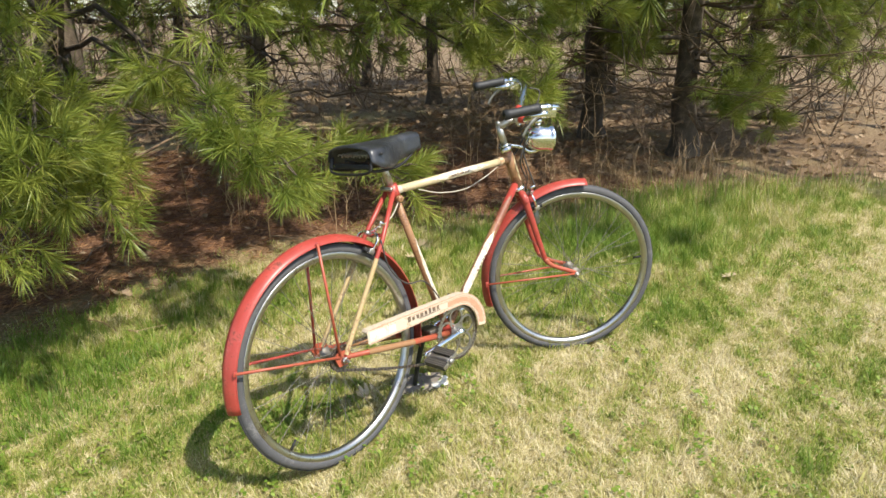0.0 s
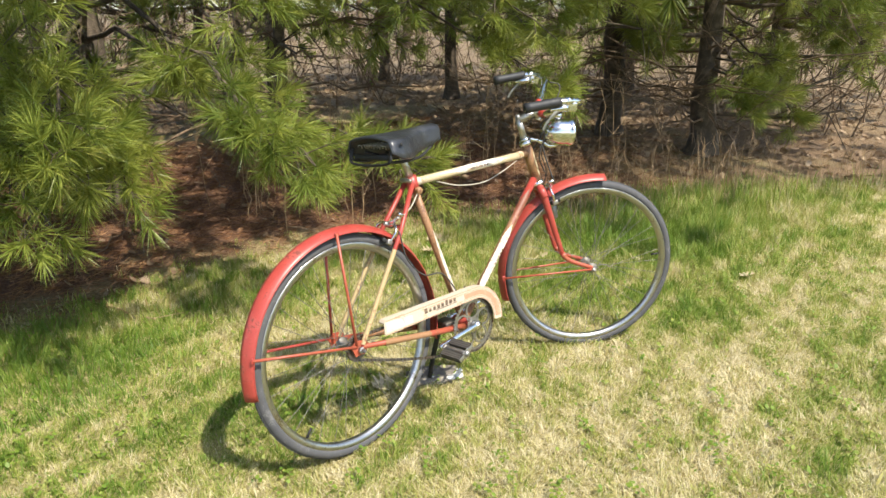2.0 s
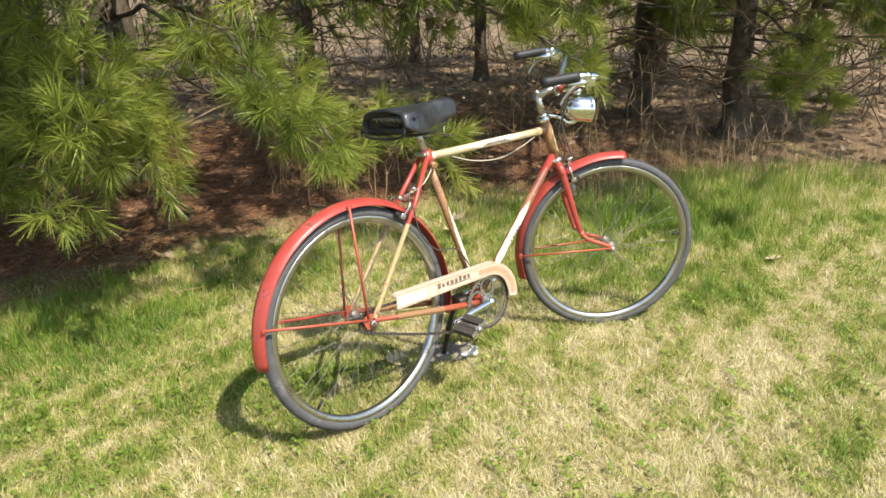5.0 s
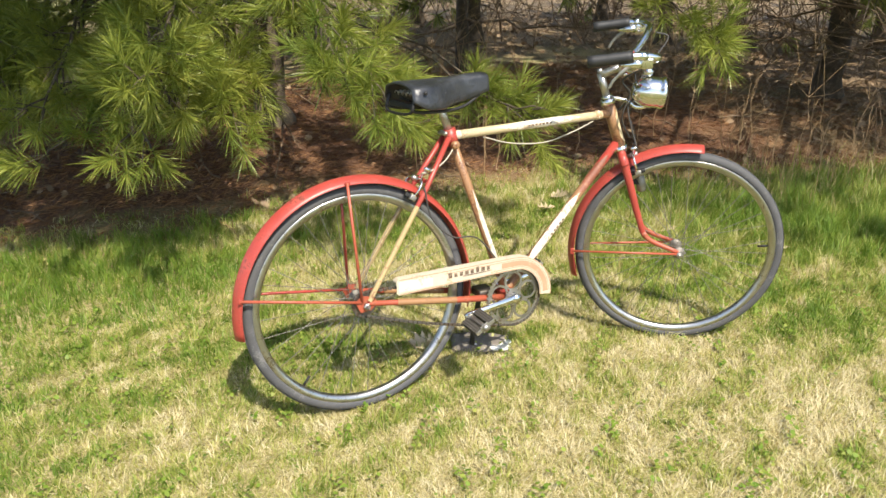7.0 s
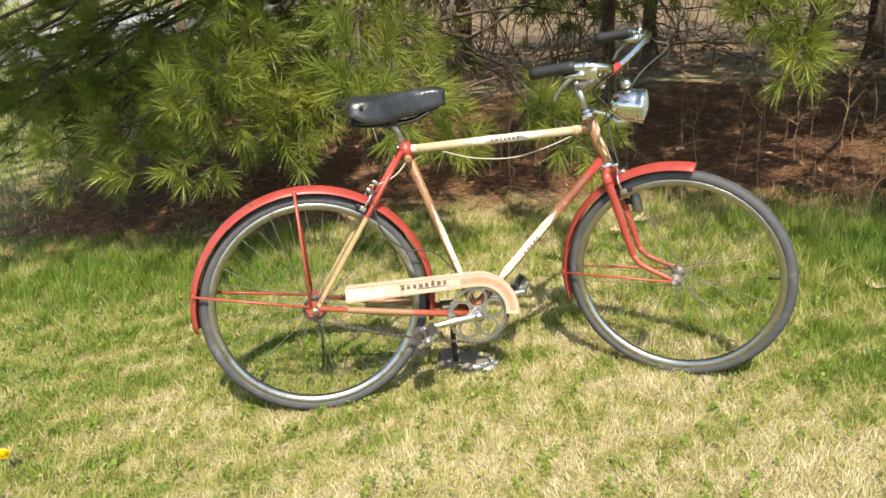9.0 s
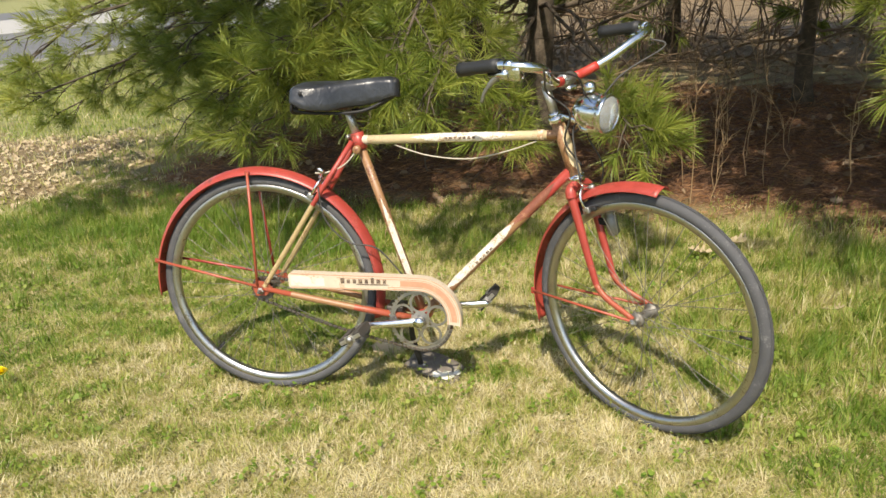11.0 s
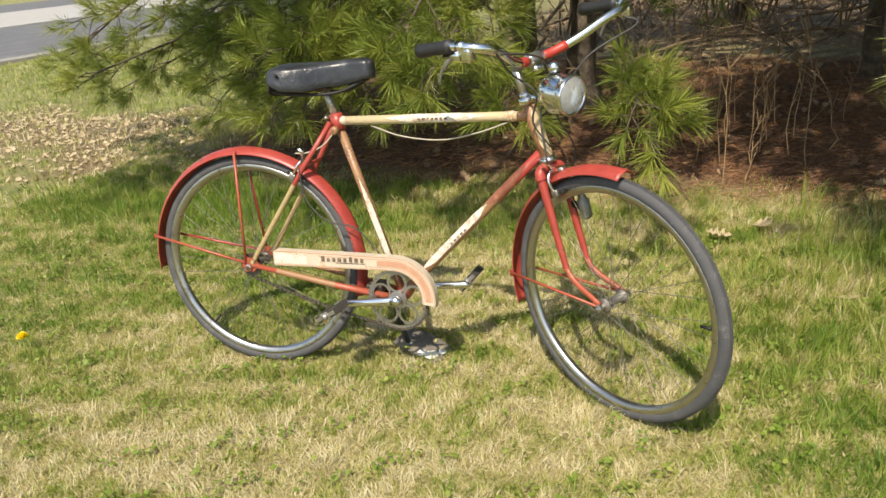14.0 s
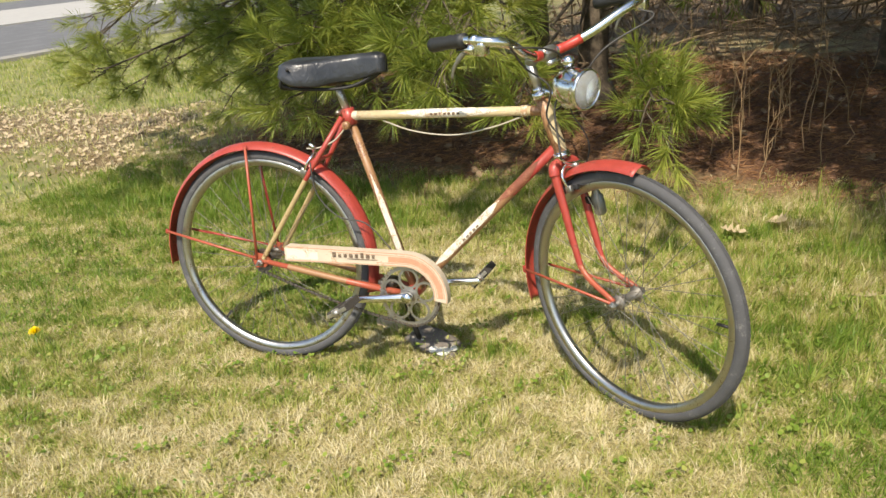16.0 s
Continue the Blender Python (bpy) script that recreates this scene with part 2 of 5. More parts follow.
def tube(points, radius, sides=10, caps=True, flat=1.0):
    """A round bar along the points; radius: one number, or one a point."""
    p = [Vector(q) for q in points]
    rad = radius if isinstance(radius, (list, tuple)) else [radius] * len(p)
    verts, faces = [], []
    t = (p[1] - p[0]).normalized()
    n = t.cross(Vector((0, 1, 0)) if abs(t.y) < 0.9 else Vector((1, 0, 0))).normalized()
    for i, q in enumerate(p):
        t2 = (p[min(i + 1, len(p) - 1)] - p[max(i - 1, 0)])
        t2 = t2.normalized() if t2.length > 1e-9 else t
        n = (n - t2 * n.dot(t2)).normalized()
        b = t2.cross(n)
        t = t2
        for k in range(sides):
            a = 2 * math.pi * k / sides
            verts.append(q + n * (math.cos(a) * rad[i]) + b * (math.sin(a) * rad[i] * flat))
    for i in range(len(p) - 1):
        for k in range(sides):
            k2 = (k + 1) % sides
            faces.append((i * sides + k, i * sides + k2, (i + 1) * sides + k2, (i + 1) * sides + k))
    if caps:
        faces.append(tuple(range(sides))[::-1])
        faces.append(tuple(range((len(p) - 1) * sides, len(p) * sides)))
    return verts, faces


def ring(profile, centre, a0=0.0, a1=360.0, steps=72, closed=True):
    """A profile of (radius, y) swept round the axle (the y axis) from angle a0 to a1, 0 ahead and 90 up."""
    full = abs(a1 - a0) >= 359.9
    count = steps if full else steps + 1
    c = Vector(centre)
    verts, faces, k = [], [], len(profile)
    for i in range(count):
        a = radians(a0 + (a1 - a0) * i / steps)
        for r, y in profile:
            verts.append(c + Vector((math.cos(a) * r, y, math.sin(a) * r)))
    for i in range(steps):
        j = (i + 1) % count
        for q in range(k if closed else k - 1):
            q2 = (q + 1) % k
            faces.append((i * k + q, i * k + q2, j * k + q2, j * k + q))
    if not full and closed:
        faces += [tuple(range(k))[::-1], tuple(range((count - 1) * k, count * k))]
    return verts, faces


def lathe(profile, axis_from, axis_to, sides=24):
    """A profile of (along, radius) turned round the line between two points; along runs in metres from the first."""
    a, d = Vector(axis_from), (Vector(axis_to) - Vector(axis_from)).normalized()
    n = d.cross(Vector((0, 0, 1)) if abs(d.z) < 0.9 else Vector((1, 0, 0))).normalized()
    b = d.cross(n)
    verts, faces = [], []
    for s, r in profile:
        for k in range(sides):
            w = 2 * math.pi * k / sides
            verts.append(a + d * s + (n * math.cos(w) + b * math.sin(w)) * max(r, 1e-4))
    for i in range(len(profile) - 1):
        for k in range(sides):
            k2 = (k + 1) % sides
            faces.append((i * sides + k, i * sides + k2, (i + 1) * sides + k2, (i + 1) * sides + k))
    faces += [tuple(range(sides))[::-1], tuple(range((len(profile) - 1) * sides, len(profile) * sides))]
    return verts, faces


def block(size, m, bevel=0.15):
    """A block with chamfered edges; bevel as a share of its least side."""
    bm = bmesh.new()
    bmesh.ops.create_cube(bm, size=1)
    bmesh.ops.scale(bm, vec=size, verts=bm.verts)
    bmesh.ops.bevel(bm, geom=bm.edges[:], offset=min(size) * bevel, segments=2, affect="EDGES", profile=0.6)
    bm.transform(m)
    verts = [v.co.copy() for v in bm.verts]
    faces = [tuple(v.index for v in f.verts) for f in bm.faces]
    bm.free()
    return verts, faces


def slab(outline, y0, y1):
    """A plate with that outline (x, z) between two y."""
    k = len(outline)
    verts = [(x, y0, z) for x, z in outline] + [(x, y1, z) for x, z in outline]
    faces = [(i, (i + 1) % k, k + (i + 1) % k, k + i) for i in range(k)]
    return verts, faces + [tuple(range(k))[::-1], tuple(range(k, 2 * k))]


def ribbon(outer, inner, y0, y1):
    """A plate between two lines of as many points (x, z) each."""
    k = len(outer)
    verts = [(x, y, z) for y in (y0, y1) for line in (outer, inner) for x, z in line]
    faces = []
    for i in range(k - 1):
        faces += [(i, i + 1, k + i + 1, k + i), (2 * k + i, 3 * k + i, 3 * k + i + 1, 2 * k + i + 1),
                  (i, 2 * k + i, 2 * k + i + 1, i + 1), (k + i, k + i + 1, 3 * k + i + 1, 3 * k + i)]
    faces += [(0, k, 3 * k, 2 * k), (k - 1, 3 * k - 1, 4 * k - 1, 2 * k - 1)]
    return verts, faces


def fast_mesh(name, verts, faces, mat, attr=None, smooth=False):
    """A large mesh of triangles from arrays; attr: a name and a value for each vertex."""
    me = bpy.data.meshes.new(name)
    verts, faces = np.asarray(verts, np.float32), np.asarray(faces, np.int32)
    me.vertices.add(len(verts))
    me.vertices.foreach_set("co", verts.ravel())
    me.loops.add(faces.size)
    me.loops.foreach_set("vertex_index", faces.ravel())
    me.polygons.add(len(faces))
    me.polygons.foreach_set("loop_start", np.arange(0, faces.size, 3, dtype=np.int32))
    me.polygons.foreach_set("loop_total", np.full(len(faces), 3, np.int32))
    if smooth:
        me.polygons.foreach_set("use_smooth", np.ones(len(faces), bool))
    if attr:
        a = me.attributes.new(attr[0], "FLOAT", "POINT")
        a.data.foreach_set("value", np.asarray(attr[1], np.float32))
    me.materials.append(mat)
    me.update()
    me.validate()
    return me


# ---- ground ----
def waves(x, y, scale, seed):
    """Smooth waves in about -1 to 1, from a few sines."""
    r = np.random.RandomState(seed)
    out = 0
    for k in range(7):
        a, f, ph = r.uniform(0, 6.28), r.uniform(0.5, 1.9) / scale, r.uniform(0, 6.28)
        out = out + np.sin((x * np.cos(a) + y * np.sin(a)) * f * 6.28 + ph)
    return out / 3.2


def bed_edge(x):
    """The line where the lawn ends and the needle bed under the pines begins."""
    x = np.asarray(x, float)
    return 1.80 + 0.09 * np.sin(x * 1.7 + 0.6) + 0.06 * np.sin(x * 4.3) - 0.38 * np.clip(x - 1.9, 0, 2.4) - 1.2 * np.clip(x - 4.3, 0, 3)


def height(x, y):
    x, y = np.asarray(x, float), np.asarray(y, float)
    rise = np.clip((y - 1.2 + 0.5 * np.clip(x - 3, 0, 1.5)) / 2.4, 0, 1)
    rise = rise * rise * (3 - 2 * rise) * 0.13 * np.clip((x + 3.5) / 2, 0, 1)
    near = np.clip((np.abs(x - 0.6) + np.abs(y) - 1.4) / 1.5, 0, 1)
    return rise + 0.012 * waves(x, y, 1.1, 3) * (0.3 + 0.7 * near)


def in_bed(x, y):
    """How far a spot lies in the needle bed, 0 to 1."""
    w = 0.14 * waves(x, y, 0.35, 11)
    a = np.clip((y - bed_edge(x) + w) / 0.45 + 0.5, 0, 1)
    a = a * np.clip((5.6 - y + 3 * w) / 0.8, 0, 1) * np.clip((7.6 - x + 3 * w) / 1.4, 0, 1)
    return a * np.clip((x + 2.2 + w) / 0.5, 0, 1) * (1 - 0.65 * np.clip((x - 3.2 + 2 * w) / 1.6, 0, 1))


def in_litter(x, y):
    """Dead leaves: past the pines, and blown along the end of the row."""
    w = 0.5 * waves(x, y, 0.9, 12)
    back = np.maximum(np.clip((y - 5.0 + w) / 1.2, 0, 1), np.clip((x - 3.2 + w) / 2.0, 0, 1) * np.clip((y - bed_edge(x) - 0.2 + w) / 0.6, 0, 1)) * np.clip((x + 2.5) / 2, 0, 1)
    d = ((x + 3.9) / 1.9) ** 2 + ((y - 2.45 + 0.12 * (x + 3.9)) / 0.95) ** 2
    side = np.clip(1.25 - d + w, 0, 1) * 0.9
    return np.maximum(back, side)


def axis_steps(lo, hi, fine, spread):
    """Even fine steps from lo to hi, then ever larger ones to the horizon."""
    s = list(np.arange(lo, hi + fine / 2, fine))
    step, v, w = fine, s[0], s[-1]
    while w < spread:
        step *= 1.28
        v, w = v - step, w + step
        s = [v, *s, w]
    return np.array(s)


def build_ground():
    xs, ys = axis_steps(-5.5, 6.5, 0.075, 1500), axis_steps(-2.2, 6.5, 0.075, 1500)
    gx, gy = np.meshgrid(xs, ys)
    gz = height(gx, gy)
    k = len(xs)
    verts = np.stack([gx, gy, gz], -1).reshape(-1, 3)
    i = (np.arange(len(ys) - 1)[:, None] * k + np.arange(k - 1)).ravel()
    faces = np.concatenate([np.stack([i, i + 1, i + k + 1], 1), np.stack([i, i + k + 1, i + k], 1)])
    me = fast_mesh("ground", verts, faces, M_GROUND, smooth=True)
    w = 0.12 * waves(gx, gy, 0.5, 71)
    far = np.clip((np.hypot(gx - 0.6, gy - 0.5) - 6.5) / 3, 0, 1)
    far = np.maximum.reduce([far, np.clip((-1.0 - gy + w) / 0.25, 0, 1), np.clip((-2.3 - gx + w) / 0.3, 0, 1), np.clip((gx - 4.6 + w) / 0.3, 0, 1)])
    for name, v in (("bed", in_bed(gx, gy)), ("litter", in_litter(gx, gy)), ("far", far)):
        me.attributes.new(name, "FLOAT", "POINT").data.foreach_set("value", v.ravel().astype(np.float32))
    tagged(new("ground", me), "patchy spring lawn running into a brown pine needle bed", "lawn", kind="structure")


build_ground()


def blades(count, area, keep, length, width, lean, name, mat, label, seed, dry, segments=2):
    """Grass: thin tapering blades, bent over by lean, set at random over the area where keep(x, y) says so."""
    r = np.random.RandomState(seed)
    x, y = r.uniform(area[0], area[1], count), r.uniform(area[2], area[3], count)
    ok = r.uniform(size=count) < keep(x, y)
    x, y = x[ok], y[ok]
    n = len(x)
    ln = length(x, y) * r.uniform(0.45, 1.25, n) * (1 + 0.28 * waves(x, y, 0.13, seed + 42))
    az, side = 3.3 * waves(x, y, 0.16, seed + 40) + 2.0 * waves(x, y, 0.45, seed + 41) + r.normal(0, 0.75, n), r.uniform(0, np.pi, n)
    bend = np.clip(r.normal(lean, 0.32, n), 0.02, 1.5)
    w = width * r.uniform(0.6, 1.3, n)
    dx, dy = np.cos(az), np.sin(az)
    sx, sy = np.cos(side) * w / 2, np.sin(side) * w / 2
    z0 = height(x, y) - 0.004
    mid, tip = ln * 0.55, ln
    px1, pz1 = np.sin(bend * 0.6) * mid, np.cos(bend * 0.6) * mid
    px2, pz2 = px1 + np.sin(bend * 1.35) * (tip - mid), pz1 + np.cos(bend * 1.35) * (tip - mid)
    pz2 = np.maximum(pz2, 0.006)
    v = np.stack([np.stack([x - sx, y - sy, z0], 1), np.stack([x + sx, y + sy, z0], 1),
                  np.stack([x + dx * px1 - sx * 0.8, y + dy * px1 - sy * 0.8, z0 + pz1], 1),
                  np.stack([x + dx * px1 + sx * 0.8, y + dy * px1 + sy * 0.8, z0 + pz1], 1),
                  np.stack([x + dx * px2, y + dy * px2, z0 + pz2], 1)], 1).reshape(-1, 3)
    b = np.arange(n)[:, None] * 5
    f = np.concatenate([b + [0, 1, 3], b + [0, 3, 2], b + [2, 3, 4]])
    val = np.repeat(np.clip(dry(x, y) + r.normal(0, 0.09, n), 0, 1), 5)
    ob = new(name, fast_mesh(name, v, f, mat, ("dry", val)))
    return tagged(ob, label, "grass", kind="stuff")


def spot(x, y, cx, cy, sx, sy):
    return np.exp(-((x - cx) / sx) ** 2 - ((y - cy) / sy) ** 2)


def dryness(x, y):
    """0 for lush green, 1 for straw."""
    d = 0.60 + 0.13 * waves(x, y, 0.7, 21) + 0.22 * waves(x, y, 0.30, 22) + 0.22 * waves(x, y, 0.11, 23) + 0.12 * waves(x, y, 0.045, 24)
    d = d - 0.42 * spot(x, y, -1.2, 1.25, 1.6, 0.5) - 0.33 * spot(x, y, 2.3, 0.55, 0.8, 0.55) - 0.30 * spot(x, y, 3.2, 1.2, 1.4, 0.6)
    # the two positive central spots are drier grass, paled further to imitate glare
    d = d - 0.22 * spot(x, y, -0.0, 0.28, 0.40, 0.2) - 0.26 * spot(x, y, -1.5, 0.1, 1.0, 0.8) - 0.15 * spot(x, y, -0.75, 0.75, 0.7, 0.7) - 0.22 * spot(x, y, 1.68, -0.05, 0.28, 0.32) - 0.10 * spot(x, y, 1.25, -0.9, 0.5, 0.25) + 0.20 * spot(x, y, 0.6, -0.55, 0.9, 0.42) + 0.24 * spot(x, y, 0.5, 0.75, 0.6, 0.45)
    return np.clip(d, 0.08, 0.97)


def lawn_keep(x, y):
    e = bed_edge(x) + 0.15 * waves(x, y, 0.3, 13)
    k = np.clip((e - y) / np.where(x < 1.2, 0.42, 0.65) + 0.36, 0.0, 1) ** 1.3
    k = np.where(x < -1.2, np.maximum(k, (1 - in_bed(x, y)) * (1 - 0.5 * in_litter(x, y))), k)
    return k


def lawn_length(x, y):
    edge = 1.3 * spot(x, y, 3.0, 0.75, 1.6, 0.65) + 0.7 * spot(x, y, -1.0, 1.4, 1.6, 0.45) + 0.5 * spot(x, y, 1.9, 1.55, 1.0, 0.25)
    return 0.042 + 0.065 * np.clip(edge, 0, 1) + 0.010 * waves(x, y, 0.2, 31) - 0.020 * dryness(x, y)


blades(370000, (-2.4, 4.8, -1.2, 2.1), lawn_keep, lawn_length, 0.0031, 0.66, "grass", M_GRASS, "short spring lawn grass, green mixed with straw", 5, dryness)
blades(150000, (-1.0, 2.4, -1.2, 0.75), lawn_keep, lambda x, y: 0.034 + 0.006 * waves(x, y, 0.09, 33), 0.0024, 0.95, "grass", M_GRASS, "short curly lawn grass, green mixed with straw", 15, lambda x, y: dryness(x, y) + 0.13)
blades(95000, (-2.6, 4.2, -1.25, 2.0), lawn_keep, lambda x, y: 0.044 + 0 * x, 0.0022, 1.35, "dead_grass", M_GRASS, "flattened straw-coloured dead grass in the lawn", 6, lambda x, y: np.clip(dryness(x, y) + 0.32, 0, 1))
blades(110000, (-9.0, 8.0, -1.25, 7.0), lambda x, y: np.where(x < 0, np.where((x < -2.4) | ((x < -1.2) & (y > 2.05)), (1 - 0.45 * in_litter(x, y)) * (1 - in_bed(x, y)), 0), lawn_keep(x, y) * (x > 4.7)), lambda x, y: 0.06 + 0 * x, 0.008, 0.6, "far_grass", M_GRASS, "lawn grass farther off, green and straw", 7, lambda x, y: dryness(x, y) * 0.65 + 0.13 + 0.3 * in_litter(x, y))
blades(60000, (-6.0, 7.5, -5.5, -1.1), lambda x, y: np.clip((y + 5.5) / 2.0, 0, 1) * np.clip((x + 6) / 2, 0, 1) * np.clip((7.5 - x) / 2, 0, 1), lambda x, y: 0.055 + 0 * x, 0.009, 0.7, "far_grass", M_GRASS, "mown lawn grass, green and straw", 12, dryness)
blades(26000, (1.6, 5.4, -0.3, 2.0), lambda x, y: np.clip(0.15 + 0.6 * waves(x, y, 0.22, 51), 0, 1) * np.clip((bed_edge(x) + 0.15 - y) / 0.3, 0, 1) * np.clip((y - bed_edge(x) + 1.0) / 0.6, 0.05, 1), lambda x, y: 0.15 + 0.03 * waves(x, y, 0.3, 52), 0.0036, 0.42, "tall_grass", M_GRASS, "uncut wispy grass along the edge of the bed", 8, lambda x, y: 0.36 + 0.35 * waves(x, y, 0.15, 53))
blades(1500, (2.4, 5.2, -0.1, 1.7), lambda x, y: np.clip((bed_edge(x) + 0.3 - y) / 0.2, 0, 1) * np.clip((y - bed_edge(x) + 0.7) / 0.3, 0, 1), lambda x, y: 0.34 + 0 * x, 0.0026, 0.30, "dry_grass_stalks", M_STRAW, "thin pale dry grass stalks at the bed's edge", 9, lambda x, y: 0.8 + 0 * x)


def clover(count, seed):
    """Small round leaves in patches, low in the lawn."""
    r = np.random.RandomState(seed)
    x, y = r.uniform(-1.6, 3.2, count), r.uniform(-1.1, 1.4, count)
    ok = r.uniform(size=count) < np.clip(waves(x, y, 0.14, 61) * 1.2 - 0.35 + 0.5 * waves(x, y, 0.5, 62), 0, 1)
    x, y = x[ok], y[ok]
    n = len(x)
    z, a, s = height(x, y) + r.uniform(0.012, 0.034, n), r.uniform(0, 6.28, n), r.uniform(0.0035, 0.0075, n)
    tx, ty = r.normal(0, 0.35, n), r.normal(0, 0.35, n)
    rim = []
    for k in range(5):
        dx, dy = np.cos(a + k * 1.2566) * s, np.sin(a + k * 1.2566) * s
        rim.append(np.stack([x + dx, y + dy, z + dx * tx + dy * ty], 1))
    v = np.stack(rim, 1).reshape(-1, 3)
    b = np.arange(n)[:, None] * 5
    f = np.concatenate([b + [0, 1, 2], b + [0, 2, 3], b + [0, 3, 4]])
    ob = new("clover", fast_mesh("clover", v, f, M_GRASS, ("dry", np.repeat(np.clip(r.normal(0.26, 0.1, n), 0, 1), 5))))
    tagged(ob, "small round-leaved clover in patches of the lawn", "clover", kind="stuff")


clover(60000, 10)


# ---- the bicycle, in its own upright frame: x ahead, y to its left ----
TYRE_R, RIM_R = 0.333, 0.300
REAR, BB = Vector((0, 0, 0.333)), Vector((0.476, 0, 0.263))
SEAT_TOP, HEAD_LOW = Vector((0.302, 0, 0.772)), Vector((0.902, 0, 0.668))
CASTER, STEER, RAKE = radians(19.5), radians(-33.0), 0.094
STEER_AXIS = Vector((-math.sin(CASTER), 0, math.cos(CASTER)))
HEAD_TOP = HEAD_LOW + STEER_AXIS * 0.165
FRONT = HEAD_LOW - STEER_AXIS * 0.3866 + Vector((math.cos(CASTER), 0, math.sin(CASTER))) * RAKE
BARS = Matrix.Translation(HEAD_LOW) @ Matrix.Rotation(STEER, 4, STEER_AXIS) @ Matrix.Translation(-HEAD_LOW)
TURN = Matrix.Translation(HEAD_LOW) @ Matrix.Rotation(STEER - radians(2.3), 4, STEER_AXIS) @ Matrix.Rotation(radians(-5), 4, "X") @ Matrix.Translation(-HEAD_LOW)  # the fork is bent a little to one side
SKEW = Matrix.Translation(REAR + Vector((0, -0.006, 0))) @ Matrix.Rotation(radians(3.0), 4, "Z") @ Matrix.Translation(-REAR)  # the rear wheel sits askew

bicycle = tagged(new("bicycle"), "old red and cream bicycle on its kickstand on the lawn", "bicycle")
bicycle.matrix_world = pose(0, -0.0135, 0.003, -5.85, 0, 3.4)


def bike(name, geo, mat, parent=None, label="", smooth=True, m=None):
    return part(name, geo, mat, parent or bicycle, label, smooth, m)


def strip_on(a, b, r, t0, t1, mat, parent, label="", name="decal", m=None):
    """A painted sleeve on a tube from a to b, a hair proud of it."""
    a, b = Vector(a), Vector(b)
    return bike(name, tube([a.lerp(b, t0), a.lerp(b, (t0 + t1) / 2), a.lerp(b, t1)], r + 0.0006, 16, False), mat, parent, label, m=m)


def panel_on(a, b, r, t0, t1, mat, parent, label="", facing=(0, -1, 0.35), spread=78.0, point=0.05):
    """A painted panel on one side of a tube, drawn out to a point at both ends, with a slightly ragged edge."""
    a, b = Vector(a), Vector(b)
    d = (b - a).normalized()
    f = Vector(facing)
    f = (f - d * f.dot(d)).normalized()
    g = d.cross(f)
    verts, faces = [], []
    rows, wide = 40, 10
    for i in range(rows + 1):
        t = t0 + (t1 - t0) * i / rows
        w = radians(spread) * max(0.03, min(1, (t - t0) / point, (t1 - t) / point))
        for k in range(wide + 1):
            u = -1 + 2 * k / wide
            ang = u * w + (0.10 * noise.noise(Vector((t * 60, u, 3))) if abs(u) == 1 else 0)
            verts.append(a.lerp(b, t) + (f * math.cos(ang) + g * math.sin(ang)) * (r + 0.0008))
    for i in range(rows):
        for k in range(wide):
            q = i * (wide + 1) + k
            faces.append((q, q + 1, q + wide + 2, q + wide + 1))
    return bike("decal", (verts, faces), mat, parent, label)


def bars_on(a, b, r, t0, count, step, size, mat, parent, side=-1, m=None):
    """Writing that cannot be read, as short bars along a tube, on its right side."""
    a, b = Vector(a), Vector(b)
    d = (b - a).normalized()
    up = Vector((0, side, 0)).cross(d) * -1
    geos = []
    for i in range(count):
        c = a.lerp(b, t0) + d * (i * step) + Vector((0, side * (r + 0.0008), 0))
        rot = Matrix((d, Vector((0, 1, 0)), up)).transposed().to_4x4()
        geos.append(block((step * 0.62, 0.0012, size * (0.75 + 0.25 * ((i * 7) % 3) / 2)), Matrix.Translation(c) @ rot, 0.1))
    return bike("lettering", joined(*geos), mat, parent, "worn dark lettering", False, m)


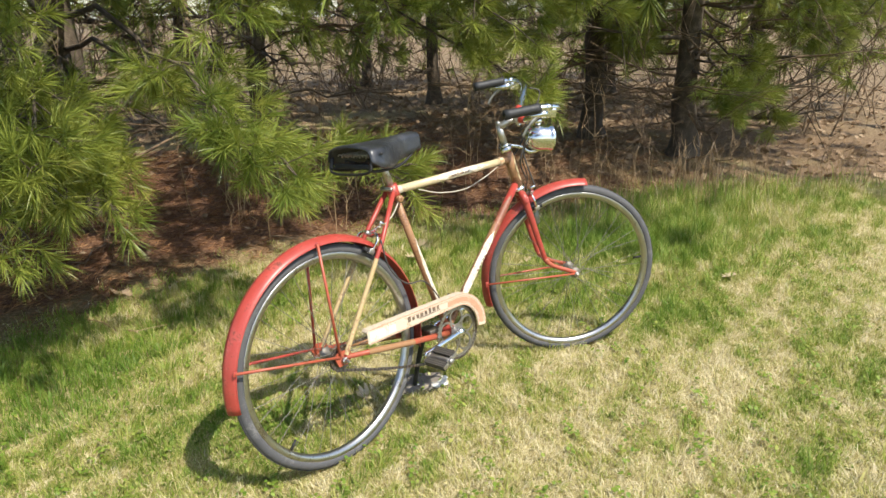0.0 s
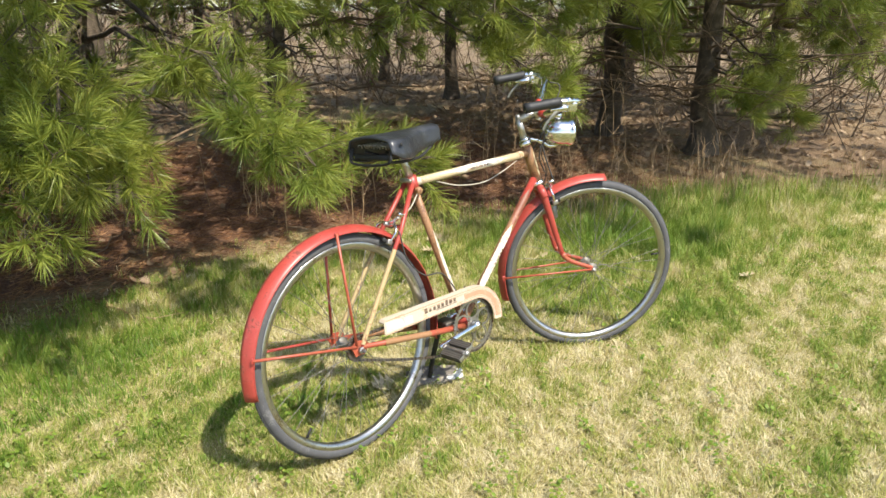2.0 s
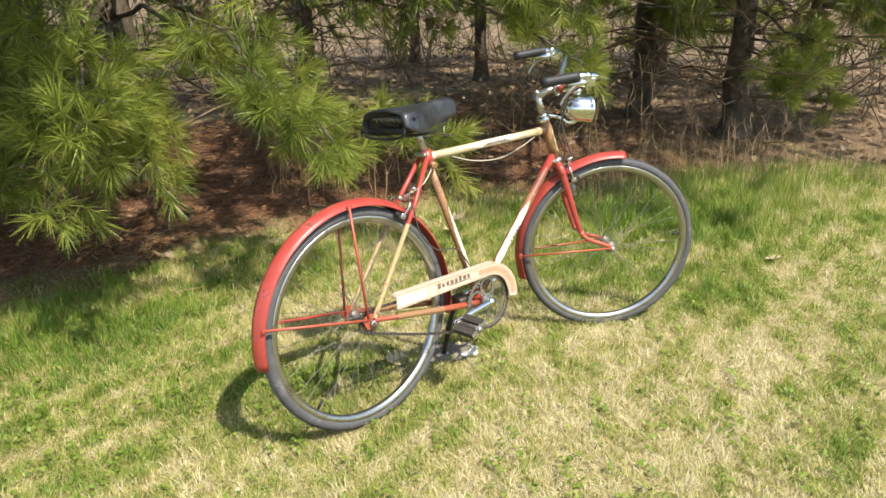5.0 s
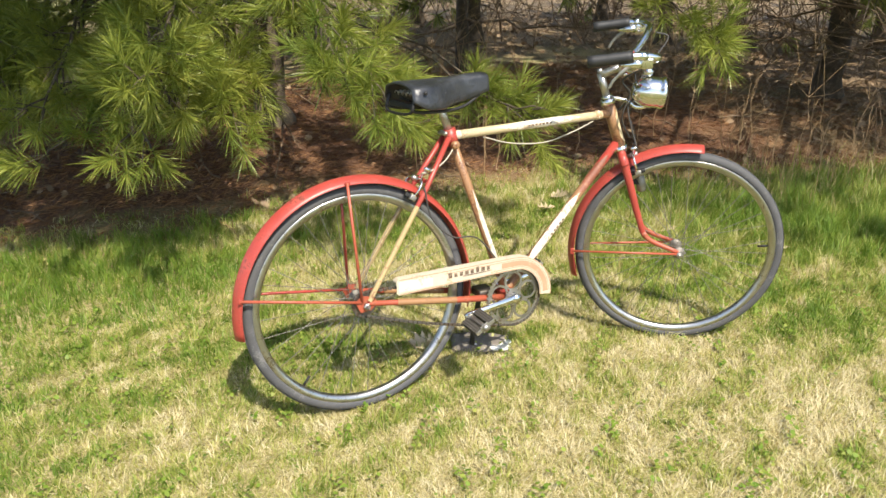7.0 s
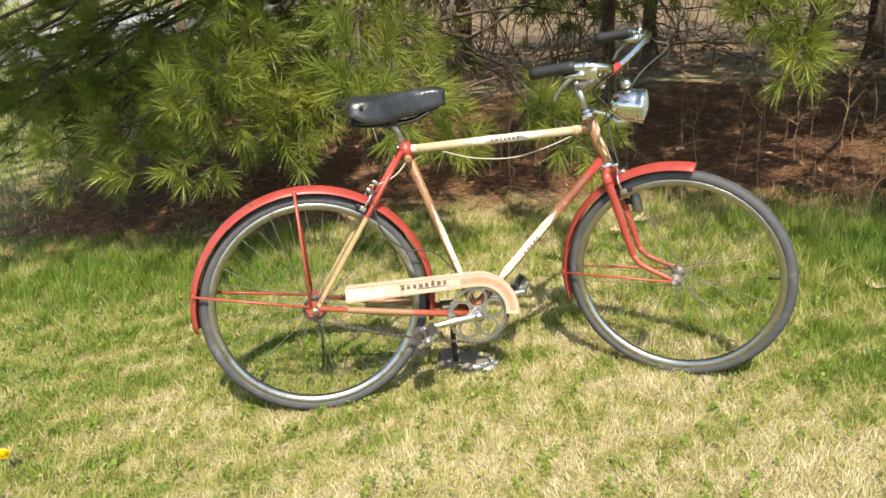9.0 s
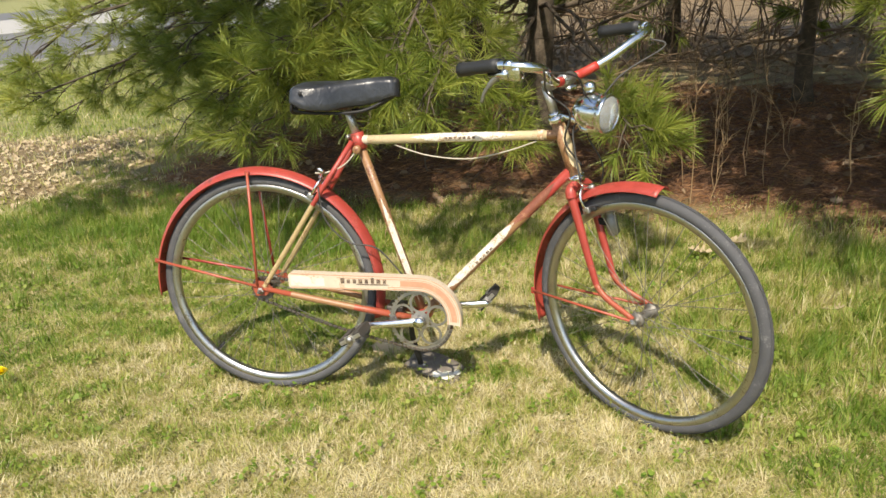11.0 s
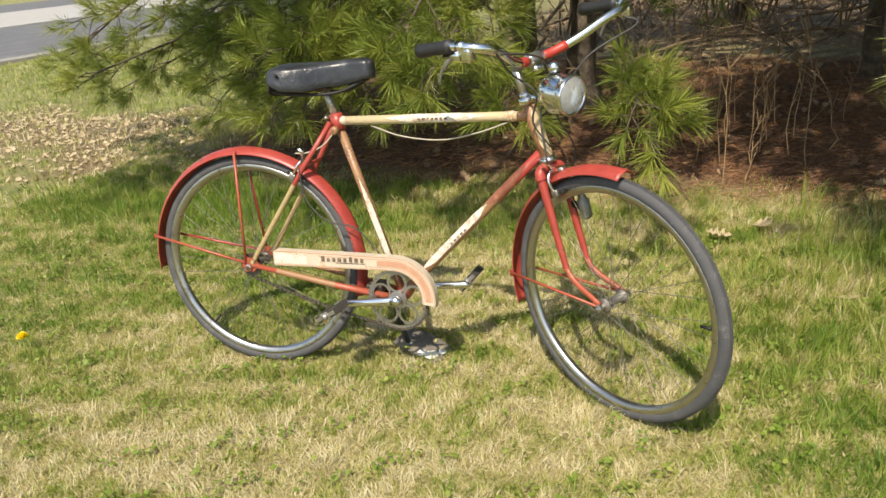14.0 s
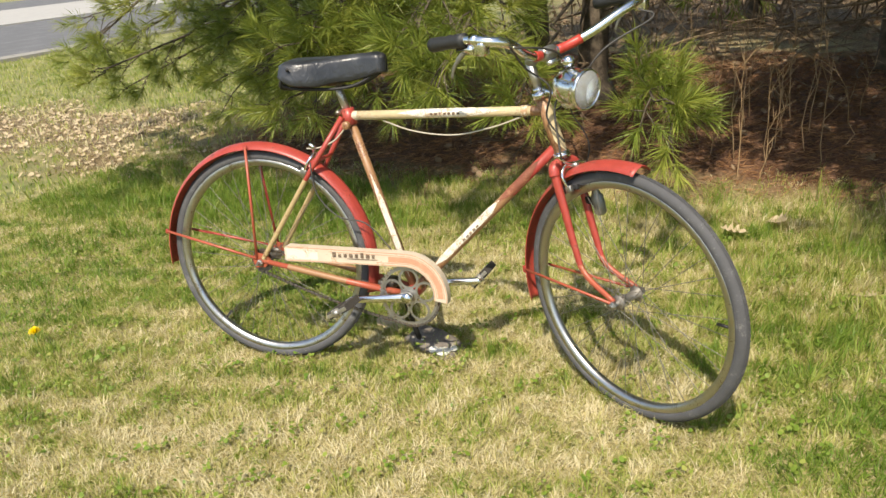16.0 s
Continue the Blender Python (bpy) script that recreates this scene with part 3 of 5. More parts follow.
def wheel(name, centre, m, label):
    """Rim with its tyre, hub and spokes."""
    c = Vector(centre)
    rim = bike(name, ring([(0.289, 0.008), (0.2865, 0.0), (0.289, -0.008), (0.296, -0.0125), (0.306, -0.0135), (0.309, -0.012), (0.304, -0.006), (0.304, 0.006), (0.309, 0.012), (0.306, 0.0135), (0.296, 0.0125)], c, steps=96), M_RIM, None, label, m=m)
    prof = []
    for k in range(14):
        a = radians(-140 + 280 * k / 13)
        prof.append((0.3172 + 0.0161 * math.cos(a), 0.0161 * math.sin(a)))
    bike("tyre", ring(prof, c, steps=96), M_TYRE, rim, "grey weathered rubber tyre", m=m)
    tread = [ring([(TYRE_R + 0.0003, y - 0.0012), (TYRE_R + 0.0014, y - 0.0006), (TYRE_R + 0.0014, y + 0.0006), (TYRE_R + 0.0003, y + 0.0012)], c, steps=96) for y in (-0.004, 0.0, 0.004)]
    bike("tread", joined(*tread), M_TYRE, rim, m=m)
    wide = 0.050
    bike("hub", lathe([(0, 0.006), (0.012, 0.006), (0.012, 0.017), (0.016, 0.0205), (0.019, 0.018), (0.022, 0.0125), (0.05, 0.0115), (0.078, 0.0125), (0.081, 0.018), (0.084, 0.0205), (0.088, 0.017), (0.088, 0.006), (0.1, 0.006)], c - Vector((0, wide, 0)), c + Vector((0, wide, 0)), 20), M_SPOKE, rim, "dull tarnished steel hub", m=m)
    for k in range(36):
        s = -1 if k % 2 else 1
        a = 2 * math.pi * k / 36
        h = a + (1 if (k // 2) % 2 else -1) * 1.15
        p0 = c + Vector((0.0195 * math.cos(h), s * 0.033, 0.0195 * math.sin(h)))
        p1 = c + Vector((0.288 * math.cos(a), s * 0.004, 0.288 * math.sin(a)))
        bike("spoke", tube([p0, p1], 0.00095, 5, False), M_SPOKE, rim, m=m)
    return rim


rear_wheel = wheel("rear_wheel", REAR, SKEW, "bright steel rear wheel rim with spokes")
front_wheel = wheel("front_wheel", FRONT, TURN, "bright steel front wheel rim, turned to the right")
bike("valve", tube([REAR + Vector((0.286 * math.cos(4.0), 0, 0.286 * math.sin(4.0))), REAR + Vector((0.255 * math.cos(4.0), 0, 0.255 * math.sin(4.0)))], 0.004, 8), M_DARK, rear_wheel, m=SKEW)
bike("valve", tube([FRONT + Vector((0.286 * math.cos(0.1), 0, 0.286 * math.sin(0.1))), FRONT + Vector((0.255 * math.cos(0.1), 0, 0.255 * math.sin(0.1)))], 0.004, 8), M_DARK, front_wheel, m=TURN)


def fender(name, centre, a0, a1, m, label, peak=False):
    """A rolled sheet mudguard with a rib along its crown."""
    out, inn = [], []
    for k in range(13):
        y = -0.031 + 0.062 * k / 12
        drop = 0.016 * (abs(y) / 0.031) ** 2.4
        rib = 0.0022 * math.exp(-(y / 0.006) ** 2)
        out.append((0.3565 - drop + rib, y))
        inn.append((0.3548 - drop + rib, y))
    prof = out + inn[::-1]
    f = bike(name, ring(prof, centre, a0, a1, 60), M_RED, None, label, m=m)
    bike("fender_lip", joined(tube([Vector(centre) + Vector((0.340 * math.cos(radians(a)), -0.0312, 0.340 * math.sin(radians(a)))) for a in np.linspace(a0, a1, 50)], 0.0016, 6),
                              tube([Vector(centre) + Vector((0.340 * math.cos(radians(a)), 0.0312, 0.340 * math.sin(radians(a)))) for a in np.linspace(a0, a1, 50)], 0.0016, 6)), M_RED, f, m=m)
    return f


rear_fender = fender("rear_fender", REAR, -14, 186, SKEW, "faded red steel mudguard")
front_fender = fender("front_fender", FRONT, 84, 199, TURN, "faded red steel mudguard over the turned front wheel")


def at_angle(c, r, deg, y):
    return Vector(c) + Vector((r * math.cos(radians(deg)), y, r * math.sin(radians(deg))))


for s in (-1, 1):
    drop = REAR + Vector((-0.012, s * 0.062, 0.012))
    for name, deg, end_y in (("fender_stay", 94, 0.031), ("fender_stay", 167, 0.032)):
        end = SKEW @ at_angle(REAR, 0.347 if s < 0 else 0.342, deg, s * end_y + (-0.003 if s < 0 else -0.008))
        st = bike(name, tube([drop, drop.lerp(end, 0.5), end], 0.0042, 8), M_CORAL if s < 0 else M_RED, None, "thin faded red fender stay")
        bike("stay_clip", block((0.014, 0.004, 0.010), Matrix.Translation(end) @ Matrix.Rotation(-radians(deg - 90), 4, "Y"), 0.3), M_RED, st)
    drop = FRONT + Vector((-0.008, s * 0.053, 0.002))
    end = at_angle(FRONT, 0.345, 183, s * 0.032)
    st = bike("fender_stay", tube([drop, end], 0.0038, 8), M_CORAL, None, "thin faded red fender stay", m=TURN)
    bike("stay_clip", block((0.02, 0.006, 0.012), Matrix.Translation(end) @ Matrix.Rotation(-radians(93), 4, "Y"), 0.3), M_RED, st, m=TURN)

# frame tubes
def frame_tube(name, a, b, r, mat, label, sides=18):
    return bike(name, tube([Vector(a), Vector(a).lerp(Vector(b), 0.5), Vector(b)], r, sides), mat, None, label)


top_a, top_b = SEAT_TOP + Vector((0.012, 0, -0.004)), HEAD_TOP - STEER_AXIS * 0.042
top_tube = frame_tube("top_tube", top_a, top_b, 0.0125, M_GOLD, "gold-cream top tube with a worn white panel")
panel_on(top_a, top_b, 0.0125, 0.26, 0.78, M_PANEL, top_tube, "worn white panel", spread=62, point=0.14)
bars_on(top_a, top_b, 0.0139, 0.44, 7, 0.0125, 0.0075, M_INK, top_tube)
strip_on(top_a, top_b, 0.0125, 0.0, 0.035, M_CREAM, top_tube, "pale cream cable clip", "clip")
strip_on(top_a, top_b, 0.0137, 0.885, 0.915, M_WHITE, top_tube, "pale cable clip", "clip")
strip_on(top_a, top_b, 0.0125, 0.93, 1.0, M_COPPER, top_tube)
down_a, down_b = HEAD_LOW + STEER_AXIS * 0.030, BB + Vector((0.006, 0, 0.01))
down_tube = frame_tube("down_tube", down_a, down_b, 0.0132, M_RED, "down tube, red above and cream below")
strip_on(down_a, down_b, 0.0132, 0.30, 1.0, M_COPPER, down_tube, "rubbed copper-brown paint")
panel_on(down_a, down_b, 0.0138, 0.10, 0.38, M_RUSTRED, down_tube, "rubbed rusty patch", (0, -0.8, 0.6), 88, 0.12)
panel_on(down_a, down_b, 0.0145, 0.36, 0.84, M_PANEL, down_tube, "worn white panel", (-0.2, -1, 0.6), 48, 0.08)
bars_on(down_a, down_b, 0.0150, 0.53, 5, 0.014, 0.0075, M_INK, down_tube)
seat_a, seat_b = BB.copy(), SEAT_TOP + (SEAT_TOP - BB).normalized() * 0.012
seat_tube = frame_tube("seat_tube", seat_a, seat_b, 0.0122, M_COPPER, "seat tube, rusty copper above and cream below")
panel_on(seat_a, seat_b, 0.0122, 0.08, 0.66, M_PANEL, seat_tube, "worn white panel", (0.3, -1, 0.2), 40, 0.16)
bike("seat_lug", tube([SEAT_TOP - Vector((-0.008, 0, 0.03)), SEAT_TOP + Vector((-0.003, 0, 0.016))], 0.0185, 18), M_RED, None, "red seat lug")
bike("seat_bolt", lathe([(0, 0.004), (0.008, 0.007), (0.045, 0.007), (0.052, 0.004)], SEAT_TOP + Vector((-0.022, -0.026, 0.006)), SEAT_TOP + Vector((-0.022, 0.026, 0.006)), 10), M_STEEL)
bike("cable_pulley", lathe([(0, 0.010), (0.004, 0.012), (0.008, 0.009), (0.012, 0.012), (0.016, 0.010)], SEAT_TOP + Vector((0.004, -0.034, -0.028)), SEAT_TOP + Vector((0.004, 0, -0.028)), 16), M_COPPER, None, "copper-coloured cable pulley")
head = bike("head_tube", tube([HEAD_LOW, HEAD_LOW.lerp(HEAD_TOP, 0.5), HEAD_TOP], 0.0178, 20), M_COPPER, None, "copper and cream head tube")
bike("headset_cup", tube([HEAD_LOW - STEER_AXIS * 0.006, HEAD_LOW + STEER_AXIS * 0.012], 0.0225, 20), M_CHROME, head, "dull chrome headset cup")
bike("headset_cup", joined(tube([HEAD_TOP - STEER_AXIS * 0.010, HEAD_TOP + STEER_AXIS * 0.008], 0.022, 20), tube([HEAD_TOP + STEER_AXIS * 0.008, HEAD_TOP + STEER_AXIS * 0.018], 0.018, 6)), M_CHROME, head, "dull chrome headset cup")
panel_on(HEAD_LOW, HEAD_TOP, 0.0178, 0.06, 0.90, M_GOLD, head, "gold paint rubbed through", (0.9, -0.5, 0.3), 62, 0.2)
bike("bottom_bracket", lathe([(0, 0.018), (0.003, 0.021), (0.071, 0.021), (0.074, 0.018)], BB + Vector((0, -0.037, 0)), BB + Vector((0, 0.037, 0)), 20), M_RED)
for s in (-1, 1):
    d = REAR + Vector((0.006, s * 0.060, 0.006))
    top = SEAT_TOP + Vector((-0.012, s * 0.017, -0.006))
    stay = bike("seat_stay", tube([top, top.lerp(d, 0.30) + Vector((0, s * 0.014, 0)), d], [0.0078, 0.0072, 0.0060], 12), M_RED, None, "seat stay, red above and gold below")
    mid = top.lerp(d, 0.30) + Vector((0, s * 0.014, 0))
    strip_on(mid, d, 0.0068, 0.16, 0.98, M_BRASS, stay)
    b0 = BB + Vector((-0.012, s * 0.028, -0.004))
    cs = bike("chain_stay", tube([d, d.lerp(b0, 0.6) + Vector((0, s * 0.006, 0)), b0], [0.0072, 0.0095, 0.0105], 12), M_CORAL, None, "faded orange chain stay")
    strip_on(d.lerp(b0, 0.05), d.lerp(b0, 0.6) + Vector((0, s * 0.006, 0)), 0.0092, 0.25, 1.0, M_COPPER, cs)
    drop = bike("dropout", slab([(-0.03, 0.345), (-0.012, 0.362), (0.022, 0.356), (0.035, 0.338), (0.012, 0.318), (-0.018, 0.316)], s * 0.058 - 0.003, s * 0.058 + 0.003), M_CORAL, None, "", False)
    bike("axle_nut", lathe([(0, 0.0105), (0.009, 0.0105), (0.011, 0.006), (0.022, 0.005), (0.026, 0.003)], REAR + Vector((0, s * 0.061, 0)), REAR + Vector((0, s * 0.2, 0)), 6), M_STEEL, drop, "dull steel axle nut", False)
bike("bridge", tube([REAR.lerp(SEAT_TOP, 0.72) + Vector((0, -0.034, 0)), REAR.lerp(SEAT_TOP, 0.72) + Vector((0, 0.034, 0))], 0.006, 10), M_RED)

# fork, steered
for s in (-1, 1):
    crown = HEAD_LOW - STEER_AXIS * 0.03 + Vector((0, s * 0.040, 0))
    tip = FRONT + Vector((-0.004, s * 0.048, 0.006))
    straight = crown - STEER_AXIS * 0.20
    curve = spline([crown, crown - STEER_AXIS * 0.10, straight, straight - STEER_AXIS * 0.075 + Vector((0.010, 0, 0.002)), tip], 6)
    blade = bike("fork_blade", tube(curve, list(np.linspace(0.0135, 0.0070, len(curve))), 12, True, 0.8), M_RED, None, "faded red fork blade, rubbed to orange at the tip", m=TURN)
    bike("fork_end", tube(curve[-9:], list(np.linspace(0.0092, 0.0072, 9)), 12, True, 0.8), M_CORAL, blade, "orange fork end", m=TURN)
    bike("axle_nut", lathe([(0, 0.0105), (0.008, 0.0105), (0.010, 0.006), (0.013, 0.005), (0.015, 0.003)], FRONT + Vector((0, s * 0.050, 0)), FRONT + Vector((0, s * 0.2, 0)), 6), M_STEEL, blade, "dull steel axle nut", False, m=TURN)
bike("fork_crown", tube(spline([HEAD_LOW - STEER_AXIS * 0.045 + Vector((0, -0.041, 0)), HEAD_LOW - STEER_AXIS * 0.022 + Vector((0, -0.034, 0)), HEAD_LOW - STEER_AXIS * 0.014, HEAD_LOW - STEER_AXIS * 0.022 + Vector((0, 0.034, 0)), HEAD_LOW - STEER_AXIS * 0.045 + Vector((0, 0.041, 0))], 5), 0.0145, 12), M_RED, None, "red fork crown", m=TURN)


def caliper(centre, down, ahead, m, label):
    """A side-pull brake: two bent arms, a bolt and two pads."""
    c, down, ahead = Vector(centre), Vector(down).normalized(), Vector(ahead).normalized()
    side = Vector((0, 1, 0))
    up = -down
    body = bike("brake_caliper", tube(spline([c + ahead * 0.006, c + ahead * 0.006 - side * 0.028 + up * 0.004, c + ahead * 0.006 - side * 0.044 + down * 0.018, c + ahead * 0.006 - side * 0.036 + down * 0.05], 6), 0.0058, 8, True, 0.7), M_CHROME, None, label, m=m)
    bike("brake_arm", tube(spline([c + ahead * 0.012 - side * 0.05 + up * 0.035, c + ahead * 0.012 - side * 0.02 + up * 0.01, c + ahead * 0.012 + side * 0.03 + up * 0.002, c + ahead * 0.012 + side * 0.043 + down * 0.02, c + ahead * 0.012 + side * 0.035 + down * 0.05], 6), 0.0055, 8, True, 0.7), M_CHROME, body, m=m)
    bike("brake_bolt", lathe([(0, 0.006), (0.016, 0.008), (0.03, 0.008), (0.034, 0.004)], c - ahead * 0.01, c + ahead * 0.02, 8), M_STEEL, body, m=m)
    for s in (-1, 1):
        q = c + ahead * 0.009 + side * (s * 0.026) + down * 0.052
        rot = Matrix((ahead, side, up)).transposed().to_4x4()
        bike("brake_pad", block((0.046, 0.013, 0.013), Matrix.Translation(q) @ rot, 0.25), M_DARK, body, "black rubber brake block", m=m)
        bike("pad_holder", block((0.02, 0.012, 0.017), Matrix.Translation(q + side * (s * 0.010)) @ rot, 0.25), M_STEEL, body, m=m)
    bike("cable_anchor", lathe([(0, 0.004), (0.004, 0.006), (0.016, 0.006), (0.02, 0.004)], c + ahead * 0.004 - side * 0.05 + up * 0.035, c + ahead * 0.2 - side * 0.05 + up * 0.035, 8), M_CHROME, body, m=m)
    return body


rb = REAR.lerp(SEAT_TOP, 0.70) + Vector((-0.012, 0, 0.012))
caliper(rb, REAR - rb, Vector((-0.82, 0, 0.57)), None, "dull chrome rear brake caliper")
fb = HEAD_LOW - STEER_AXIS * 0.028 + Vector((0.024, 0, 0.006))
caliper(fb, -STEER_AXIS, Vector((0.94, 0, 0.35)), TURN, "dull chrome front brake caliper")

# drive: ring, cranks, pedals, chain, guard
YC = -0.047


LOOPS = []


def chainring():
    geos = []
    teeth, rows = 46, []
    outer, inner = [], []
    for k in range(teeth * 4 + 1):
        a = 2 * math.pi * k / (teeth * 4)
        r = 0.0935 if k % 4 in (0, 1) else 0.0885
        outer.append((BB.x + r * math.cos(a), BB.z + r * math.sin(a)))
        inner.append((BB.x + 0.080 * math.cos(a), BB.z + 0.080 * math.sin(a)))
    geos.append(ribbon(outer, inner, YC - 0.0015, YC + 0.0015))
    for k in range(5):
        a = radians(18 + 72 * k)
        c = Vector((BB.x + 0.052 * math.cos(a), YC, BB.z + 0.052 * math.sin(a)))
        LOOPS.append(ring([(0.031, -0.0015), (0.031, 0.0015), (0.024, 0.0015), (0.024, -0.0015)], c, steps=28))
    LOOPS.append(ring([(0.026, -0.002), (0.026, 0.002), (0.012, 0.002), (0.012, -0.002)], Vector((BB.x, YC, BB.z)), steps=28))
    return geos[0]


crankset = bike("chainring", chainring(), M_STEEL, None, "grey steel chainring with five round cut-outs", False)
for loop in LOOPS:
    bike("ring_spider", loop, M_STEEL, crankset, "", False)
CRANK = radians(186)
for s, ang in ((-1, CRANK), (1, CRANK + math.pi)):
    d = Vector((math.cos(ang), 0, math.sin(ang)))
    y0 = -0.062 if s < 0 else 0.058
    p0, p1 = BB + Vector((0, y0, 0)), BB + d * 0.168 + Vector((0, y0 + s * 0.012, 0))
    crank = bike("crank_arm", joined(tube([p0 - d * 0.012, p0, p0.lerp(p1, 0.5), p1, p1 + d * 0.012], [0.011, 0.0150, 0.0112, 0.0108, 0.008], 12, True, 0.75),
                                     lathe([(0, 0.015), (0.024, 0.015)], p0 - Vector((0, 0.012, 0)), p0 + Vector((0, 0.012, 0)), 16)), M_CHROME, None, "bright chrome crank arm")
    tilt = Matrix.Rotation(radians(-30 if s < 0 else -48), 4, "Y")
    c = p1 + Vector((0, s * 0.060, 0))
    pm = Matrix.Translation(c) @ tilt
    body = bike("pedal", lathe([(0, 0.009), (0.012, 0.008), (0.09, 0.008), (0.1, 0.006)], p1, p1 + Vector((0, s, 0)), 12), M_STEEL, None, "block pedal with black rubber treads")
    for q in (-1, 1):
        edge = [(-0.013, -0.010)] + [(-0.013 + 0.026 * i / 6, -0.0135 + 0.0016 * (i % 2)) for i in range(7)] + [(0.013 - 0.026 * i / 6, 0.0135 - 0.0016 * (i % 2)) for i in range(7)]
        bike("pedal_rubber", slab([(x_ * 0.85 + q * 0.0225, z_ * 0.8) for x_, z_ in edge], -0.041, 0.041), M_DUSTY, body, "dusty black ribbed rubber", False, m=pm)
    for e in (-1, 1):
        bike("pedal_plate", joined(block((0.066, 0.003, 0.011), pm @ Matrix.Translation((0, e * 0.0435, 0)), 0.3), block((0.026, 0.003, 0.024), pm @ Matrix.Translation((0, e * 0.0440, 0)), 0.3)), M_DULLCHROME, body, "dull steel end plate", False)
    bike("pedal_cap", lathe([(0, 0.0105), (0.005, 0.0105), (0.009, 0.007), (0.010, 0.002)], c + Vector((0, s * 0.044, 0)), c + Vector((0, s, 0)), 14), M_STEEL, body, "dull dust cap")
bike("crank_cap", lathe([(0, 0.012), (0.004, 0.0145), (0.012, 0.0145), (0.014, 0.010)], BB + Vector((0, -0.050, 0)), BB + Vector((0, -0.2, 0)), 18), M_RED, crankset, "red painted bracket cup")
sprocket = bike("sprocket", ring([(0.034, -0.0015), (0.034, 0.0015), (0.010, 0.0015), (0.010, -0.0015)], REAR + Vector((0, YC, 0)), steps=36), M_DARKSTEEL, None, "greasy rear sprocket", False)
up_a, up_b = REAR + Vector((0, YC, 0.035)), BB + Vector((0, YC, 0.092))
lo_a, lo_b = REAR + Vector((0, YC, -0.035)), BB + Vector((0, YC, -0.092))
path = [up_a.lerp(up_b, k / 34) for k in range(35)]
path += [BB + Vector((0.092 * math.sin(radians(a)), YC, 0.092 * math.cos(radians(a)))) for a in range(8, 180, 8)]
path += [lo_b.lerp(lo_a, k / 34) + Vector((0, 0, -0.012 * math.sin(math.pi * k / 34))) for k in range(35)]
path += [REAR + Vector((-0.035 * math.sin(radians(a)), YC, -0.035 * math.cos(radians(a)))) for a in range(20, 180, 20)]
chain_geo = []
for a, b in zip(path, path[1:] + path[:1]):
    q = (b - a).length
    if q > 1e-4:
        rot = Matrix.Rotation(-math.atan2(b.z - a.z, b.x - a.x), 4, "Y")
        chain_geo.append(block((q * 0.86, 0.007, 0.0085), Matrix.Translation((a + b) / 2) @ rot, 0.25))
bike("chain", joined(*chain_geo), M_DARKSTEEL, None, "dull dirty chain", False)

GUARD_C = Vector((0.476, 0, 0.273))
GR0, GR1 = 0.123, 0.087
guard_out, guard_in = [], []
for k in range(11):
    t = k / 10
    guard_out.append((0.088 + (GUARD_C.x - 0.012 - 0.088) * t, 0.393 + (GUARD_C.z + GR0 - 0.393) * (t ** 0.8)))
    guard_in.append((0.088 + (GUARD_C.x - 0.012 - 0.088) * t, 0.346 + (GUARD_C.z + GR1 - 0.004 - 0.346) * (t ** 0.9)))
for k in range(1, 19):
    a = radians(90 - 5.4 * k)
    guard_out.append((GUARD_C.x + GR0 * math.cos(a), GUARD_C.z + GR0 * math.sin(a)))
    guard_in.append((GUARD_C.x + (GR1 - 0.004) * math.cos(a), GUARD_C.z + (GR1 - 0.004) * math.sin(a)))
guard_out[0], guard_in[0] = (0.090, 0.3865), (0.090, 0.3525)
guard_out.insert(1, (0.097, 0.3935))
guard_in.insert(1, (0.097, 0.3465))
guard = bike("chain_guard", joined(ribbon(guard_out, guard_in, -0.0665, -0.0645), ribbon(guard_out, [(x * 0.9985, z - 0.003) for x, z in guard_out], -0.065, -0.040)), M_CREAM, None, "cream hockey-stick chain guard with salmon trim", False)


def guard_line(u0, u1, i0, i1):
    mixx = lambda u: [(o[0] * (1 - u) + n[0] * u, o[1] * (1 - u) + n[1] * u) for o, n in zip(guard_out[i0:i1], guard_in[i0:i1])]
    return ribbon(mixx(u0), mixx(u1), -0.0673, -0.0664)


bike("guard_stripe", guard_line(0.03, 0.08, 1, 30), M_TAN, guard, "salmon edge stripe", False)
bike("guard_stripe", guard_line(0.91, 0.96, 1, 30), M_TAN, guard, "salmon edge stripe", False)
bike("guard_stripe", guard_line(0.30, 0.70, 10, 29), M_TAN, guard, "salmon centre stripe", False)
bike("guard_stripe", guard_line(0.20, 0.24, 5, 29), M_TAN, guard, "salmon pinstripe", False)
bike("guard_stripe", guard_line(0.76, 0.80, 9, 29), M_TAN, guard, "salmon pinstripe", False)
bike("guard_panel", guard_line(0.18, 0.82, 1, 5), M_PANEL, guard, "paler worn end panel", False)
word = []
for i in range(8):
    x = 0.256 + i * 0.0178
    zt = 0.3745 + 0.012 * (x - 0.082) / 0.34
    hgt = 0.016 if i in (0, 5) else 0.0115
    word.append(block((0.0095 if i % 3 else 0.0115, 0.0012, hgt), pose(x, -0.0678, zt - 0.005 + (hgt - 0.0115) / 2), 0.1))
word.append(block((0.095, 0.0012, 0.0018), pose(0.345, -0.0678, 0.3695, 0, -1.5, 0), 0.1))
bike("lettering", joined(*word), M_INK, guard, "worn dark brown script lettering", False)
bike("guard_bracket", joined(block((0.012, 0.03, 0.02), pose(0.13, -0.046, 0.362), 0.2), block((0.012, 0.03, 0.02), pose(0.42, -0.046, 0.375), 0.2)), M_STEEL, guard)

